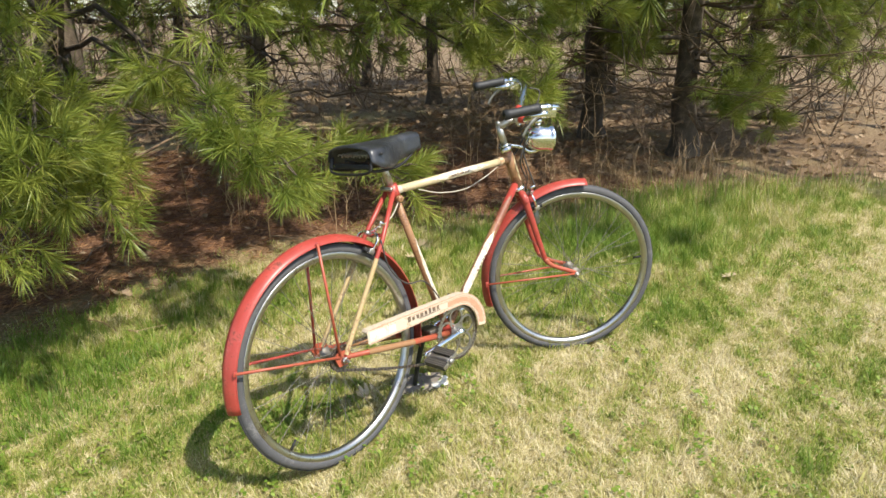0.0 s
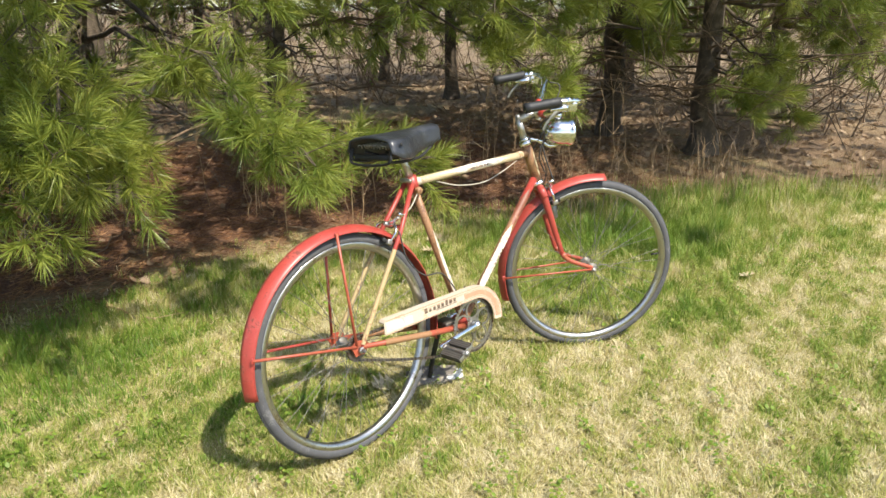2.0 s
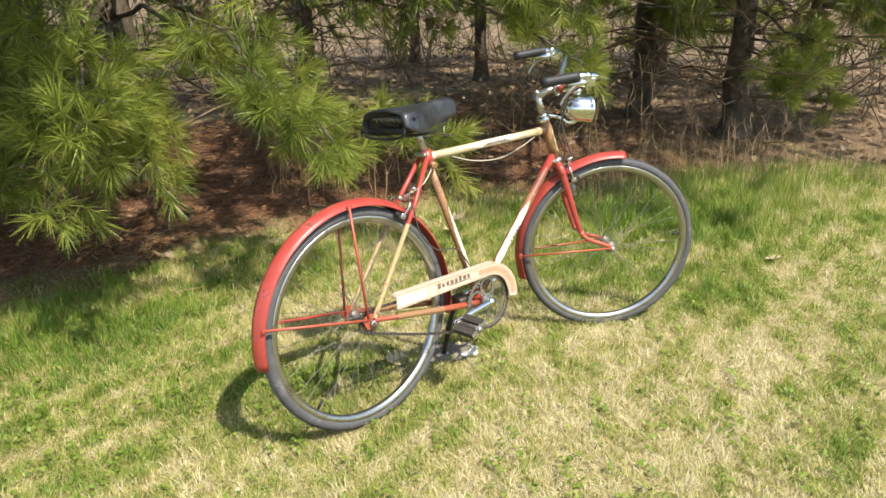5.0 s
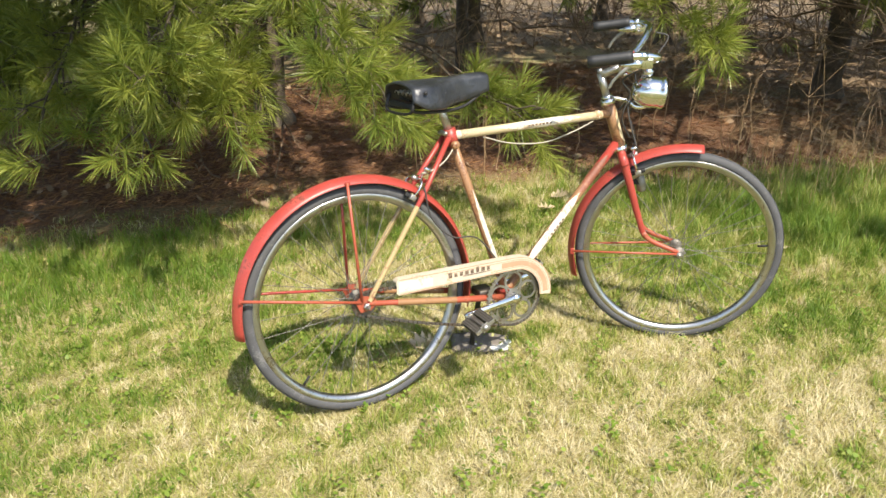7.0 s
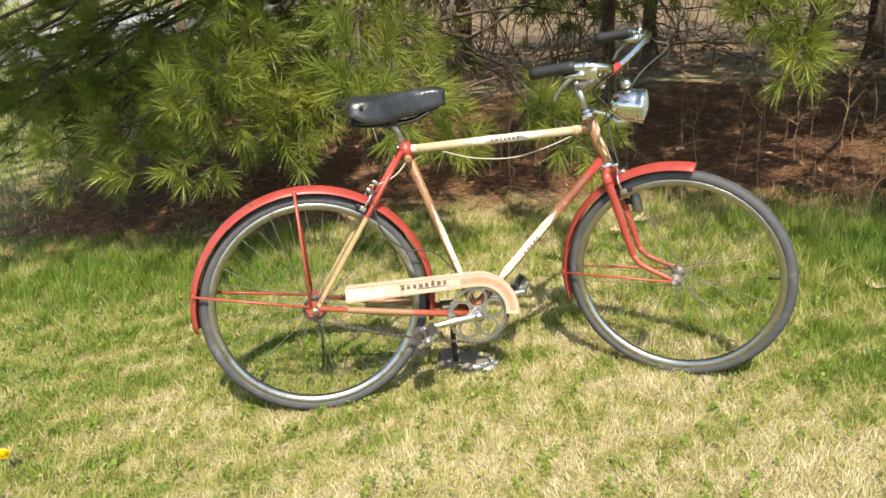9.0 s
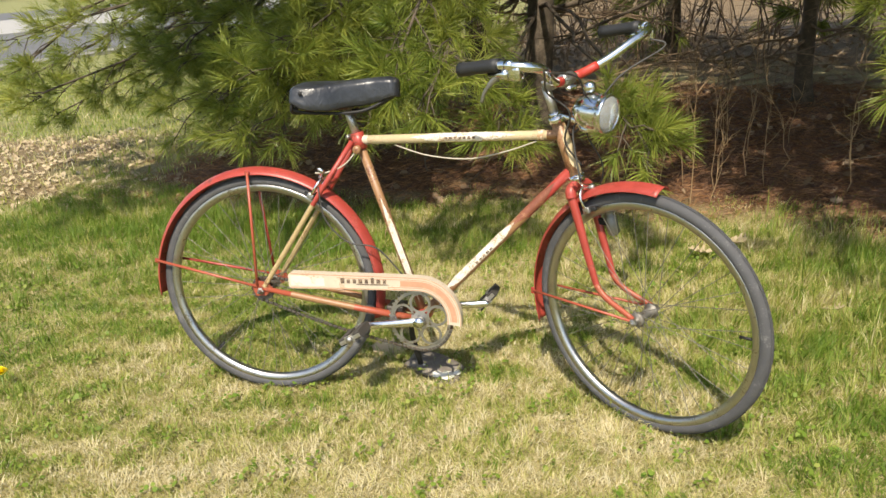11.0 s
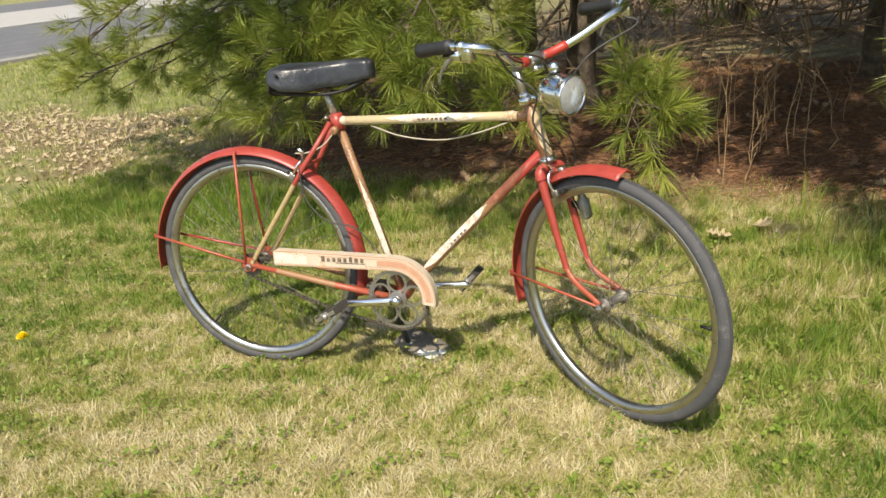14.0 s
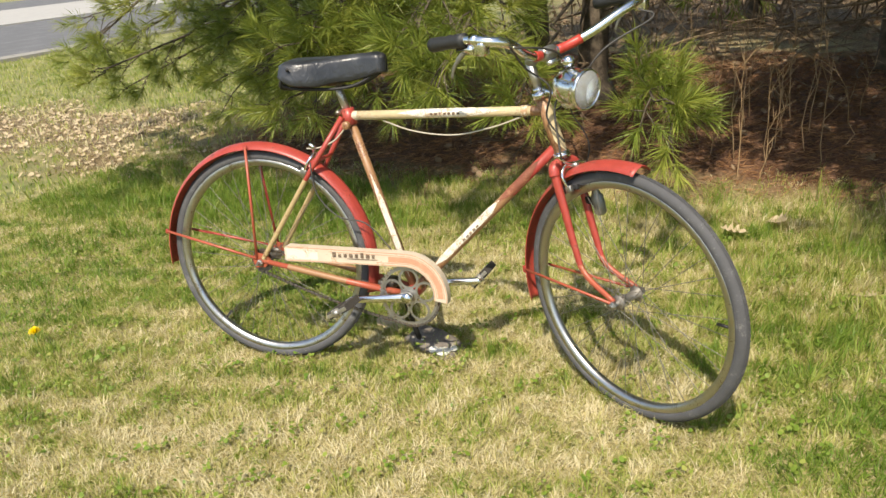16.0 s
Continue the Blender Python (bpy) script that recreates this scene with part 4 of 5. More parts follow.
# kickstand on the left, leg down and out
ks0, ks1 = Vector((0.392, 0.018, 0.266)), Vector((0.424, 0.146, 0.028))
stand = bike("kickstand", tube(spline([ks0, ks0 + Vector((0.02, 0.045, -0.045)), ks0.lerp(ks1, 0.5) + Vector((0.005, 0.012, 0)), ks1], 6), 0.0085, 10), M_DARK, None, "dark steel kickstand leg")
bike("stand_foot", tube([ks1 + Vector((-0.012, -0.004, 0.008)), ks1 + Vector((0.022, 0.012, -0.004))], 0.011, 10), M_DARK, stand)
bike("stand_bracket", block((0.05, 0.06, 0.024), pose(0.395, 0.0, 0.282), 0.2), M_DARKSTEEL, stand)

# saddle: padded top with a skirt, open at the back over springs
def saddle_shape(inset=0.0, lift=0.0, skirt=1.0):
    """Half-round sections from the tail to the nose."""
    rows = []
    for k in range(25):
        t = k / 24
        x = 0.152 + 0.275 * t
        q = min(1, max(0, (t - 0.10) / 0.68))
        wide = 0.027 + 0.083 * (1 - q * q * (3 - 2 * q)) - 0.004 * max(0, 1 - t / 0.05)
        wide *= math.sqrt(max(0.02, 1 - max(0, (t - 0.95) / 0.052) ** 2))
        z = 0.928 - 0.004 * math.sin(math.pi * min(1, t * 1.1)) + 0.014 * min(t, 0.8) + lift - 0.010 * max(0, (t - 0.90) / 0.10) ** 2 - 0.004 * max(0, 1 - t / 0.06) ** 2
        deep = (0.026 + 0.028 * math.sin(min(1, t / 0.24) * math.pi / 2) - 0.012 * max(0, t - 0.35) / 0.65 - 0.020 * max(0, (t - 0.80) / 0.20) ** 1.5) * skirt
        deep += 0.0015 * math.sin(t * 21)
        row = []
        for j in range(17):
            u = -1 + 2 * j / 16
            au = abs(u)
            top = min(1, au / 0.62)
            y = math.copysign(wide * (math.sin(top * math.pi / 2) * 0.90 + (0.10 * (au - 0.62) / 0.38 if au > 0.62 else 0)), u) if u else 0.0
            zz = z - 0.017 * (1 - math.cos(top * math.pi / 2)) - (deep * (au - 0.62) / 0.38 if au > 0.62 else 0)
            row.append(Vector((x - inset * (1 if k == 0 else 0), y * (1 - inset), zz - inset * 0.02)))
        rows.append(row)
    return rows


def skin(rows, thick=0.004):
    k = len(rows[0])
    verts = [v for r in rows for v in r]
    under = [v + Vector((0, -math.copysign(min(abs(v.y), thick), v.y), -thick)) for v in verts]
    n = len(verts)
    faces = []
    for i in range(len(rows) - 1):
        for j in range(k - 1):
            a, b, c, d = i * k + j, i * k + j + 1, (i + 1) * k + j + 1, (i + 1) * k + j
            faces += [(a, d, c, b), (n + a, n + b, n + c, n + d)]
    edge = [j for j in range(k)] + [i * k + k - 1 for i in range(1, len(rows))] + [(len(rows) - 1) * k + j for j in range(k - 2, -1, -1)] + [i * k for i in range(len(rows) - 2, 0, -1)]
    for a, b in zip(edge, edge[1:] + edge[:1]):
        faces.append((a, b, n + b, n + a))
    return verts + under, faces


saddle = bike("saddle", skin(saddle_shape()), M_VINYL, None, "black vinyl saddle, creased, with a worn pale corner")
bike("saddle_cap", skin([[v + Vector((-0.0005, math.copysign(0.0006, v.y), 0.0005)) for v in r] for r in saddle_shape()[23:]], 0.003), M_DARK, saddle, "black nose cap")
frame_pts = [(0.158, -0.094, 0.888), (0.150, -0.080, 0.850), (0.150, 0.080, 0.846), (0.158, 0.094, 0.888)]
rails = []
for sd in (-1, 1):
    rails.append(tube(spline([(0.165, sd * 0.094, 0.890), (0.158, sd * 0.084, 0.856), (0.24, sd * 0.060, 0.846), (0.33, sd * 0.030, 0.850), (0.405, sd * 0.010, 0.884)], 6), 0.0045, 8))
    rails.append(tube(spline([(0.175, sd * 0.05, 0.880), (0.23, sd * 0.026, 0.862), (0.34, sd * 0.016, 0.872), (0.41, sd * 0.006, 0.905)], 6), 0.0040, 8))
bike("saddle_rail", joined(*rails, tube(spline(frame_pts, 6), 0.0040, 8)), M_DARK, saddle, "black saddle undercarriage")
bike("saddle_plate", joined(block((0.010, 0.160, 0.016), pose(0.160, 0, 0.866, 0, 8, 0), 0.3), block((0.13, 0.052, 0.008), pose(0.248, 0, 0.866, 0, -3, 0), 0.3)), M_DARK, saddle)
for i, y in enumerate((-0.05, -0.03, -0.01, 0.01, 0.03, 0.05)):
    coil = [Vector((0.172 + 0.085 * t / 40, 1.45 * y * (1 - 0.25 * t / 40) + 0.0055 * math.cos(t * 1.1), 0.893 + 0.0055 * math.sin(t * 1.1))) for t in range(41)]
    bike("saddle_spring", tube(coil, 0.0022, 5), M_STEEL, saddle)
for s in (-1, 1):
    bike("saddle_rivet", lathe([(0, 0.006), (0.002, 0.005), (0.003, 0.002)], (0.186, s * 0.108, 0.902), (0.186, s * 0.2, 0.902), 10), M_DARK, saddle)
post_dir = (SEAT_TOP - BB).normalized()
bike("seat_post", tube([SEAT_TOP, SEAT_TOP + post_dir * 0.055, SEAT_TOP + post_dir * 0.098], [0.0115, 0.0115, 0.0095], 14), M_DULLCHROME, None, "dull chrome seat post")
bike("seat_clamp", joined(block((0.036, 0.050, 0.030), pose(0.272, 0, 0.866), 0.3), lathe([(0, 0.008), (0.006, 0.010), (0.064, 0.010), (0.07, 0.008)], (0.272, -0.035, 0.864), (0.272, 0.035, 0.864), 8)), M_DARKSTEEL)

# bars, steered: stem, bend, grips, levers, lamp
stem_top = HEAD_TOP + STEER_AXIS * 0.090
CLAMP = stem_top + Vector((0.066, 0, 0.022))
stem = bike("stem", joined(tube([HEAD_TOP + STEER_AXIS * 0.01, stem_top], 0.0115, 14), tube([stem_top - STEER_AXIS * 0.006, stem_top.lerp(CLAMP, 0.6), CLAMP], [0.0135, 0.0115, 0.0125], 14), lathe([(0, 0.014), (0.002, 0.0165), (0.040, 0.0165), (0.042, 0.014)], CLAMP - Vector((0, 0.021, 0)), CLAMP + Vector((0, 0.021, 0)), 16),
                       tube([stem_top, stem_top + STEER_AXIS * 0.014], 0.0085, 6)), M_DULLCHROME, None, "dull chrome handlebar stem", m=BARS)
bike("stem_bolt", lathe([(0, 0.007), (0.02, 0.007), (0.026, 0.009), (0.034, 0.009)], CLAMP + Vector((0.008, -0.010, -0.022)), CLAMP + Vector((0.008, 0.2, -0.022)), 6), M_CHROME, stem, m=BARS)


def bar_points(s):
    if s > 0:
        raw = [(0, 0, 0), (0.016, 0.050, 0.005), (0.053, 0.110, 0.030), (0.084, 0.168, 0.060), (0.098, 0.213, 0.075), (0.086, 0.254, 0.080), (0.044, 0.278, 0.077), (-0.074, 0.279, 0.060)]
    else:
        raw = [(0, 0, 0), (0.008, 0.050, 0.004), (0.032, 0.110, 0.028), (0.056, 0.160, 0.057), (0.064, 0.197, 0.074), (0.044, 0.230, 0.084), (-0.012, 0.243, 0.087), (-0.130, 0.243, 0.070)]
    return [CLAMP + Vector((x, s * y, z)) for x, y, z in raw]


bar_all = [p for p in reversed(spline(bar_points(-1), 7))] + spline(bar_points(1), 7)[1:]
handlebar = bike("handlebar", tube(bar_all, 0.0112, 12), M_CHROME, None, "chrome swept-back handlebar, turned to the right", m=BARS)
for s in (-1, 1):
    run = spline(bar_points(s), 7)
    bike("bar_tape", tube(run[4:(12 if s > 0 else 9)], 0.0119, 12), M_REDTAPE, handlebar, "bright red tape", m=BARS)
    grip_run = run[-8:]
    grip = bike("grip", tube(grip_run, [0.0160, 0.0165, 0.0152, 0.0162, 0.0152, 0.0162, 0.0166, 0.0170], 14), M_GRIP, handlebar, "black rubber handlebar grip", m=BARS)
    base = run[-11] + Vector((0, 0, -0.014))
    lever = bike("brake_lever", tube(spline([base + Vector((0.004, 0, -0.008)), base + Vector((-0.030, s * 0.004, -0.011)), base + Vector((-0.052, s * 0.008, -0.026)), base + Vector((-0.074, s * 0.010, -0.050)), base + Vector((-0.086, s * 0.010, -0.074))], 6), [0.0085] * 6 + [0.0065] * 9 + [0.0045] * 10, 8, True, 0.55), M_LEVER, None, "dull grey brake lever hanging under the grip", m=BARS)
    bike("lever_bracket", joined(block((0.034, 0.024, 0.032), Matrix.Translation(base + Vector((0.010, -s * 0.004, -0.004))), 0.25), tube([base + Vector((-0.006, 0, -0.005)), base + Vector((-0.020, 0, -0.007)), base + Vector((-0.062, s * 0.003, -0.011))], [0.0145, 0.0125, 0.006], 8), lathe([(0, 0.013), (0.02, 0.013)], run[-12], run[-11], 12)), M_CHROME, lever, "bright chrome lever clamp", m=BARS)

LAMP = CLAMP + Vector((0.080, -0.010, -0.070))
lamp_tail, lamp_face = LAMP - Vector((0.05, 0, 0.0)), LAMP + Vector((0.052, 0, -0.006))
lamp = bike("headlamp", lathe([(0.0, 0.003), (0.0015, 0.012), (0.006, 0.0225), (0.014, 0.0320), (0.026, 0.0400), (0.042, 0.0450), (0.058, 0.0468), (0.074, 0.0462), (0.084, 0.0455), (0.087, 0.0485), (0.095, 0.0490), (0.099, 0.0475), (0.0985, 0.0450), (0.092, 0.0445), (0.07, 0.036), (0.05, 0.012)], lamp_tail, lamp_face, 36), M_CHROME, None, "bright chrome bullet headlamp", m=BARS)
d_l = (lamp_face - lamp_tail).normalized()
bike("lens", lathe([(0, 0.0452), (0.003, 0.0452), (0.009, 0.035), (0.013, 0.020), (0.0145, 0.004)], lamp_tail + d_l * 0.093, lamp_tail + d_l * 0.2, 32), M_GLASS, lamp, "clear convex glass lens", m=BARS)
bike("lamp_knob", lathe([(0, 0.012), (0.010, 0.016), (0.020, 0.014), (0.026, 0.006)], LAMP + Vector((-0.005, 0, 0.046)), LAMP + Vector((-0.01, 0, 0.2)), 16), M_CHROME, lamp, m=BARS)
bike("lamp_bracket", tube(spline([HEAD_TOP + STEER_AXIS * 0.012 + Vector((0.012, 0, 0)), HEAD_TOP + Vector((0.060, 0, 0.0)), LAMP + Vector((-0.030, 0, -0.052)), LAMP + Vector((0, 0, -0.050))], 6), 0.0065, 8, True, 0.5), M_CHROME, lamp, m=BARS)
dyn0 = HEAD_LOW - STEER_AXIS * 0.115 + Vector((0.030, 0.050, 0))
dynamo = bike("dynamo", lathe([(0, 0.010), (0.006, 0.016), (0.05, 0.0165), (0.056, 0.012), (0.066, 0.009), (0.070, 0.0115), (0.082, 0.0115), (0.084, 0.008)], dyn0 + Vector((0.02, 0, -0.045)), dyn0 + Vector((0, -0.006, 0.03)), 18), M_LEVER, None, "dark grey bottle dynamo on the fork", m=TURN)
bike("dynamo_bracket", block((0.05, 0.012, 0.018), Matrix.Translation(dyn0 + Vector((-0.008, -0.012, -0.010))), 0.3), M_DARK, dynamo, m=TURN)


# cables
def cable(points, r=0.0026, mat=None, label="thin dirty brake cable"):
    bike("cable", tube(spline(points, 8), r, 6), mat or M_CABLEDARK, None, label)


T = lambda v: BARS @ Vector(v)
lev_r, lev_l = T(bar_points(-1)[4] + Vector((0.02, 0.01, -0.012))), T(bar_points(1)[4] + Vector((0.02, -0.01, -0.012)))
fr_anchor = T(fb + Vector((0.012, -0.05, 0.035)))
cable([lev_r, lev_r.lerp(T(CLAMP), 0.55) + Vector((0.03, -0.02, 0.005)), T(CLAMP + Vector((0.040, 0.006, -0.010))), T(CLAMP + Vector((0.050, 0.010, -0.085))), T(HEAD_TOP + Vector((0.062, -0.018, -0.02))), fr_anchor], label="dark front brake cable")
cable([lev_l, lev_l + Vector((0.035, -0.02, -0.02)), T(CLAMP + Vector((0.095, 0.090, -0.01))), T(HEAD_TOP + Vector((0.055, 0.035, -0.02))), HEAD_TOP + Vector((0.01, 0.024, -0.05)), top_b + Vector((-0.09, 0.012, -0.018))], label="dark rear brake cable")
cable([lev_r + Vector((-0.01, 0, 0.002)), T(CLAMP + Vector((-0.005, -0.075, -0.018))), T(CLAMP + Vector((0.025, -0.028, -0.075))), T(HEAD_TOP + Vector((0.045, -0.030, -0.045))), HEAD_LOW + Vector((0.012, -0.026, 0.04))], label="dark cable crossing before the head tube")
cable([top_a.lerp(top_b, 0.17) + Vector((0, 0.0, -0.016)), top_a.lerp(top_b, 0.34) + Vector((0, -0.004, -0.046)), top_a.lerp(top_b, 0.55) + Vector((0, -0.004, -0.058)), top_a.lerp(top_b, 0.74) + Vector((0, 0, -0.040)), top_a.lerp(top_b, 0.88) + Vector((0, 0, -0.016))], 0.0021, M_CABLE, "pale cable sagging under the top tube")
cable([SEAT_TOP + Vector((0.004, -0.024, -0.03)), SEAT_TOP + Vector((-0.035, -0.030, -0.07)), rb + Vector((0.02, -0.04, 0.03)), rb + Vector((-0.01, -0.052, 0.03))], 0.0024, M_CABLE)
cable([rb + Vector((-0.005, -0.050, -0.01)), rb + Vector((0.012, -0.055, -0.10)), rb + Vector((0.075, -0.052, -0.165)), rb + Vector((0.16, -0.045, -0.185)), BB + Vector((-0.03, -0.03, 0.10))], 0.0024, M_CABLEDARK, "dark gear cable loop beside the rear wheel")
cable([T(HEAD_LOW + Vector((0.02, 0.036, -0.09))), T(HEAD_LOW + Vector((0.05, 0.05, 0.02))), T(HEAD_TOP + Vector((0.075, 0.03, -0.05))), T(LAMP + Vector((-0.02, 0.01, -0.04)))], 0.0018)


# ---- pines ----
def frame_of(d):
    d = d / np.linalg.norm(d)
    a = np.cross(d, [0, 0, 1.0] if abs(d[2]) < 0.9 else [1.0, 0, 0])
    a /= np.linalg.norm(a)
    return d, a, np.cross(d, a)


class Needles:
    """Collects needle tufts for one crown."""

    def __init__(self, seed):
        self.r, self.v, self.count = np.random.RandomState(seed), [], 0

    def tuft(self, base, direction, n=64, length=0.11, width=0.003, spread=0.085, back=0.0):
        r = self.r
        d, a, b = frame_of(np.asarray(direction, float))
        t = r.uniform(0, 1, n) ** 0.7
        ang, open_ = r.uniform(0, 2 * np.pi, n), np.clip(r.normal(0.95, 0.28, n), 0.1, 1.7) * (1.08 - 0.62 * t)
        start = np.asarray(base) + d * ((t - 0.4) * spread)[:, None]
        way = d * np.cos(open_)[:, None] + (a * np.cos(ang)[:, None] + b * np.sin(ang)[:, None]) * np.sin(open_)[:, None]
        way[:, 2] -= 0.10 * r.uniform(0, 1, n)
        way /= np.linalg.norm(way, axis=1)[:, None]
        ln = length * r.uniform(0.7, 1.15, n)
        mid = start + way * (ln * 0.55)[:, None]
        droop = way.copy()
        droop[:, 2] -= 0.13
        tip = mid + droop * (ln * 0.45)[:, None]
        side = np.cross(way, r.normal(size=(n, 3)))
        side /= np.linalg.norm(side, axis=1)[:, None] + 1e-9
        side *= width / 2
        self.v.append(np.stack([start - side, start + side, mid - side * 0.8, mid + side * 0.8, tip], 1).reshape(-1, 3))
        self.count += n

    def link(self, name, parent, label):
        v = np.concatenate(self.v)
        b = np.arange(self.count)[:, None] * 5
        f = np.concatenate([b + [0, 1, 3], b + [0, 3, 2], b + [2, 3, 4]])
        ob = new(name, fast_mesh(name, v, f, M_NEEDLE))
        ob.parent = parent
        return tagged(ob, label, kind="stuff")


def wood(points, r0, r1, sides=6):
    return tube(points, list(np.linspace(r0, r1, len(points))), sides, False)


def limb(start, tip, sag, r, steps=6, wobble=0.03):
    s, e = np.asarray(start, float), np.asarray(tip, float)
    out = []
    for k in range(steps + 1):
        t = k / steps
        p = s + (e - s) * t
        p[2] += sag * 4 * t * (1 - t)
        if 0 < k < steps:
            p += r.normal(0, wobble, 3)
        out.append(Vector(p))
    return out


def pine(x, y, tall, thick, seed, sprays, upper=10, dead=14, rough=False, label="white pine with drooping long-needled boughs", lean=(0, 0), limbs=()):
    """A white pine: furrowed trunk, green boughs to given tips, bare lower twigs, and an added crown above for shade.
    """
    r = np.random.RandomState(seed)
    z0 = float(height(x, y)) - 0.05
    tree = tagged(new("pine_tree"), label, "tree")
    tree.location = (x, y, z0)
    needles = Needles(seed + 100)

    def rel(p):
        return np.asarray(p, float) - (x, y, z0)

    def axis(h):
        return np.array([lean[0] * h, lean[1] * h, h])

    pts, rad = [], []
    for k in range(15):
        h = tall * (k / 14) ** 1.35
        pts.append(Vector(axis(h) + np.r_[r.normal(0, 0.012, 2), 0]))
        rad.append(thick * (1 - 0.9 * k / 14) * (1 + 0.55 * math.exp(-h * 9)))
    v, f = tube(spline(pts, 4), [float(q) for q in np.interp(np.linspace(0, 14, 57), range(15), rad)], 14)
    v = [p + Vector((noise.noise(p * 22), noise.noise(p * 22 + Vector((9, 0, 0))), 0)) * thick * 0.13 for p in v]
    part("trunk", (v, f), M_BARK, tree, "dark grey-brown furrowed trunk")

    def bough(tip, h0, sag, size, count, dense=1.0, fine=True):
        tip = rel(tip)
        run = limb(axis(h0), tip, sag, r, 7, 0.035)
        geos = [wood(run, 0.020 * size + 0.004, 0.005)]
        n_len, n_wid, n_num = (0.118, 0.0030, int(68 * dense)) if fine else (0.19, 0.012, 34)
        out = np.array(run[-1] - run[-2])
        out /= np.linalg.norm(out)
        for k in range(count):
            t = 1 - (k / count) ** 1.1 * (0.40 if size > 0.72 else 0.24)
            at = min(int(t * 7), 6)
            p = np.array(run[at].lerp(run[at + 1], t * 7 - at))
            away = out + r.normal(0, 0.55, 3) * (1, 1, 0.5)
            away[2] += 0.12
            away /= np.linalg.norm(away)
            ln = r.uniform(0.10, 0.34) * size
            tw = p + away * ln + np.array([0, 0, -0.04 * size])
            geos.append(wood([Vector(p), Vector((p + tw) / 2 + [0, 0, 0.015]), Vector(tw)], 0.0045, 0.0025, 4))
            needles.tuft(tw, away + [0, 0, 0.25], n_num, n_len, n_wid)
            if fine:
                for q in range(r.randint(2, 4)):
                    side = away + r.normal(0, 0.65, 3)
                    side /= np.linalg.norm(side)
                    t2 = (p + tw) / 2 + side * r.uniform(0.06, 0.13)
                    geos.append(wood([Vector((p + tw) / 2), Vector(t2)], 0.003, 0.002, 4))
                    needles.tuft(t2, side + [0, 0, 0.3], int(n_num * 0.8), n_len * 0.95, n_wid)
        part("branch", joined(*geos), M_BARK, tree)

    for tip, h0, sag, size, count in sprays:
        bough(tip, h0, sag, size, count, fine=not rough and tip[2] < 1.8)
    for way in limbs:
        run = spline([Vector(rel(p)) + Vector(r.normal(0, 0.02, 3)) * (q > 0) for q, p in enumerate(way)], 5)
        geos = [wood(run, 0.021, 0.006, 7)]
        for q in range(9):
            i = r.randint(3, len(run) - 1)
            d = np.array((run[i] - run[i - 1]).normalized()) + r.normal(0, 0.7, 3)
            e = np.array(run[i]) + d * r.uniform(0.15, 0.45)
            geos.append(wood([run[i], Vector((np.array(run[i]) + e) / 2 + r.normal(0, 0.02, 3)), Vector(e)], 0.006, 0.0018, 4))
        part("bare_limb", joined(*geos), M_BARK, tree, "bare dark lower limb")
    if dead:
        geos = []
        for k in range(dead):
            h = r.uniform(0.25, 2.3)
            a, ln = r.uniform(0, 2 * math.pi), r.uniform(0.6, 2.0)
            tip = axis(h) + [math.cos(a) * ln, math.sin(a) * ln, r.uniform(-0.25, 0.35)]
            run = limb(axis(h), tip, r.uniform(-0.1, 0.08), r, 7, 0.03)
            geos.append(wood(run, 0.012, 0.003, 5))
            for q in range(7):
                i = r.randint(2, 7)
                p = np.array(run[i])
                d = np.array(run[i] - run[i - 1])
                d = d / np.linalg.norm(d) + r.normal(0, 0.6, 3)
                e = p + d * r.uniform(0.12, 0.4)
                geos.append(wood([Vector(p), Vector((p + e) / 2 + r.normal(0, 0.015, 3)), Vector(e)], 0.0045, 0.0015, 4))
                for z in range(2):
                    e2 = e + (d + r.normal(0, 0.7, 3)) * 0.13
                    geos.append(wood([Vector((p + e) / 2), Vector(e2)], 0.0025, 0.001, 3))
        tagged(part("dead_twig", joined(*geos), M_TWIG, tree, "bare grey dead lower twigs"), kind="stuff")
    # coarse boughs added above the view, turned sunward to shade the bed
    for k in range(upper):
        h = 1.75 + (tall - 2.4) * ((k + 0.5) / upper) ** 1.4
        a = -math.pi / 2 + (k * 2.4 + r.uniform(-0.4, 0.4)) % (2 * math.pi) * 0.72 - 0.72 * math.pi
        ln = min(2.9, 0.6 + 0.52 * (tall - h)) * r.uniform(0.8, 1.1)
        bough(np.array([x, y, z0]) + axis(h) + [math.cos(a) * ln, math.sin(a) * ln, 0.25 - 0.12 * ln], h, 0.10, 2.6, 26, fine=False)
    needles.link("crown", tree, "long yellow-green needles in loose tufts")
    return tree


def fill(seed, count, x0, x1, y0, y1, z0, z1, size=1.0, tufts=9):
    """More bough tips, set at random in a block of the crown; the high blocks are unseen and only cast shade."""
    r = np.random.RandomState(seed)
    out = []
    for k in range(count):
        z = r.uniform(z0, z1)
        out.append(((r.uniform(x0, x1), r.uniform(y0, y1) + 0.25 * (z < 0.6), z), z + r.uniform(0.15, 0.5), r.uniform(0.05, 0.15), size * r.uniform(0.8, 1.1), tufts))
    return out


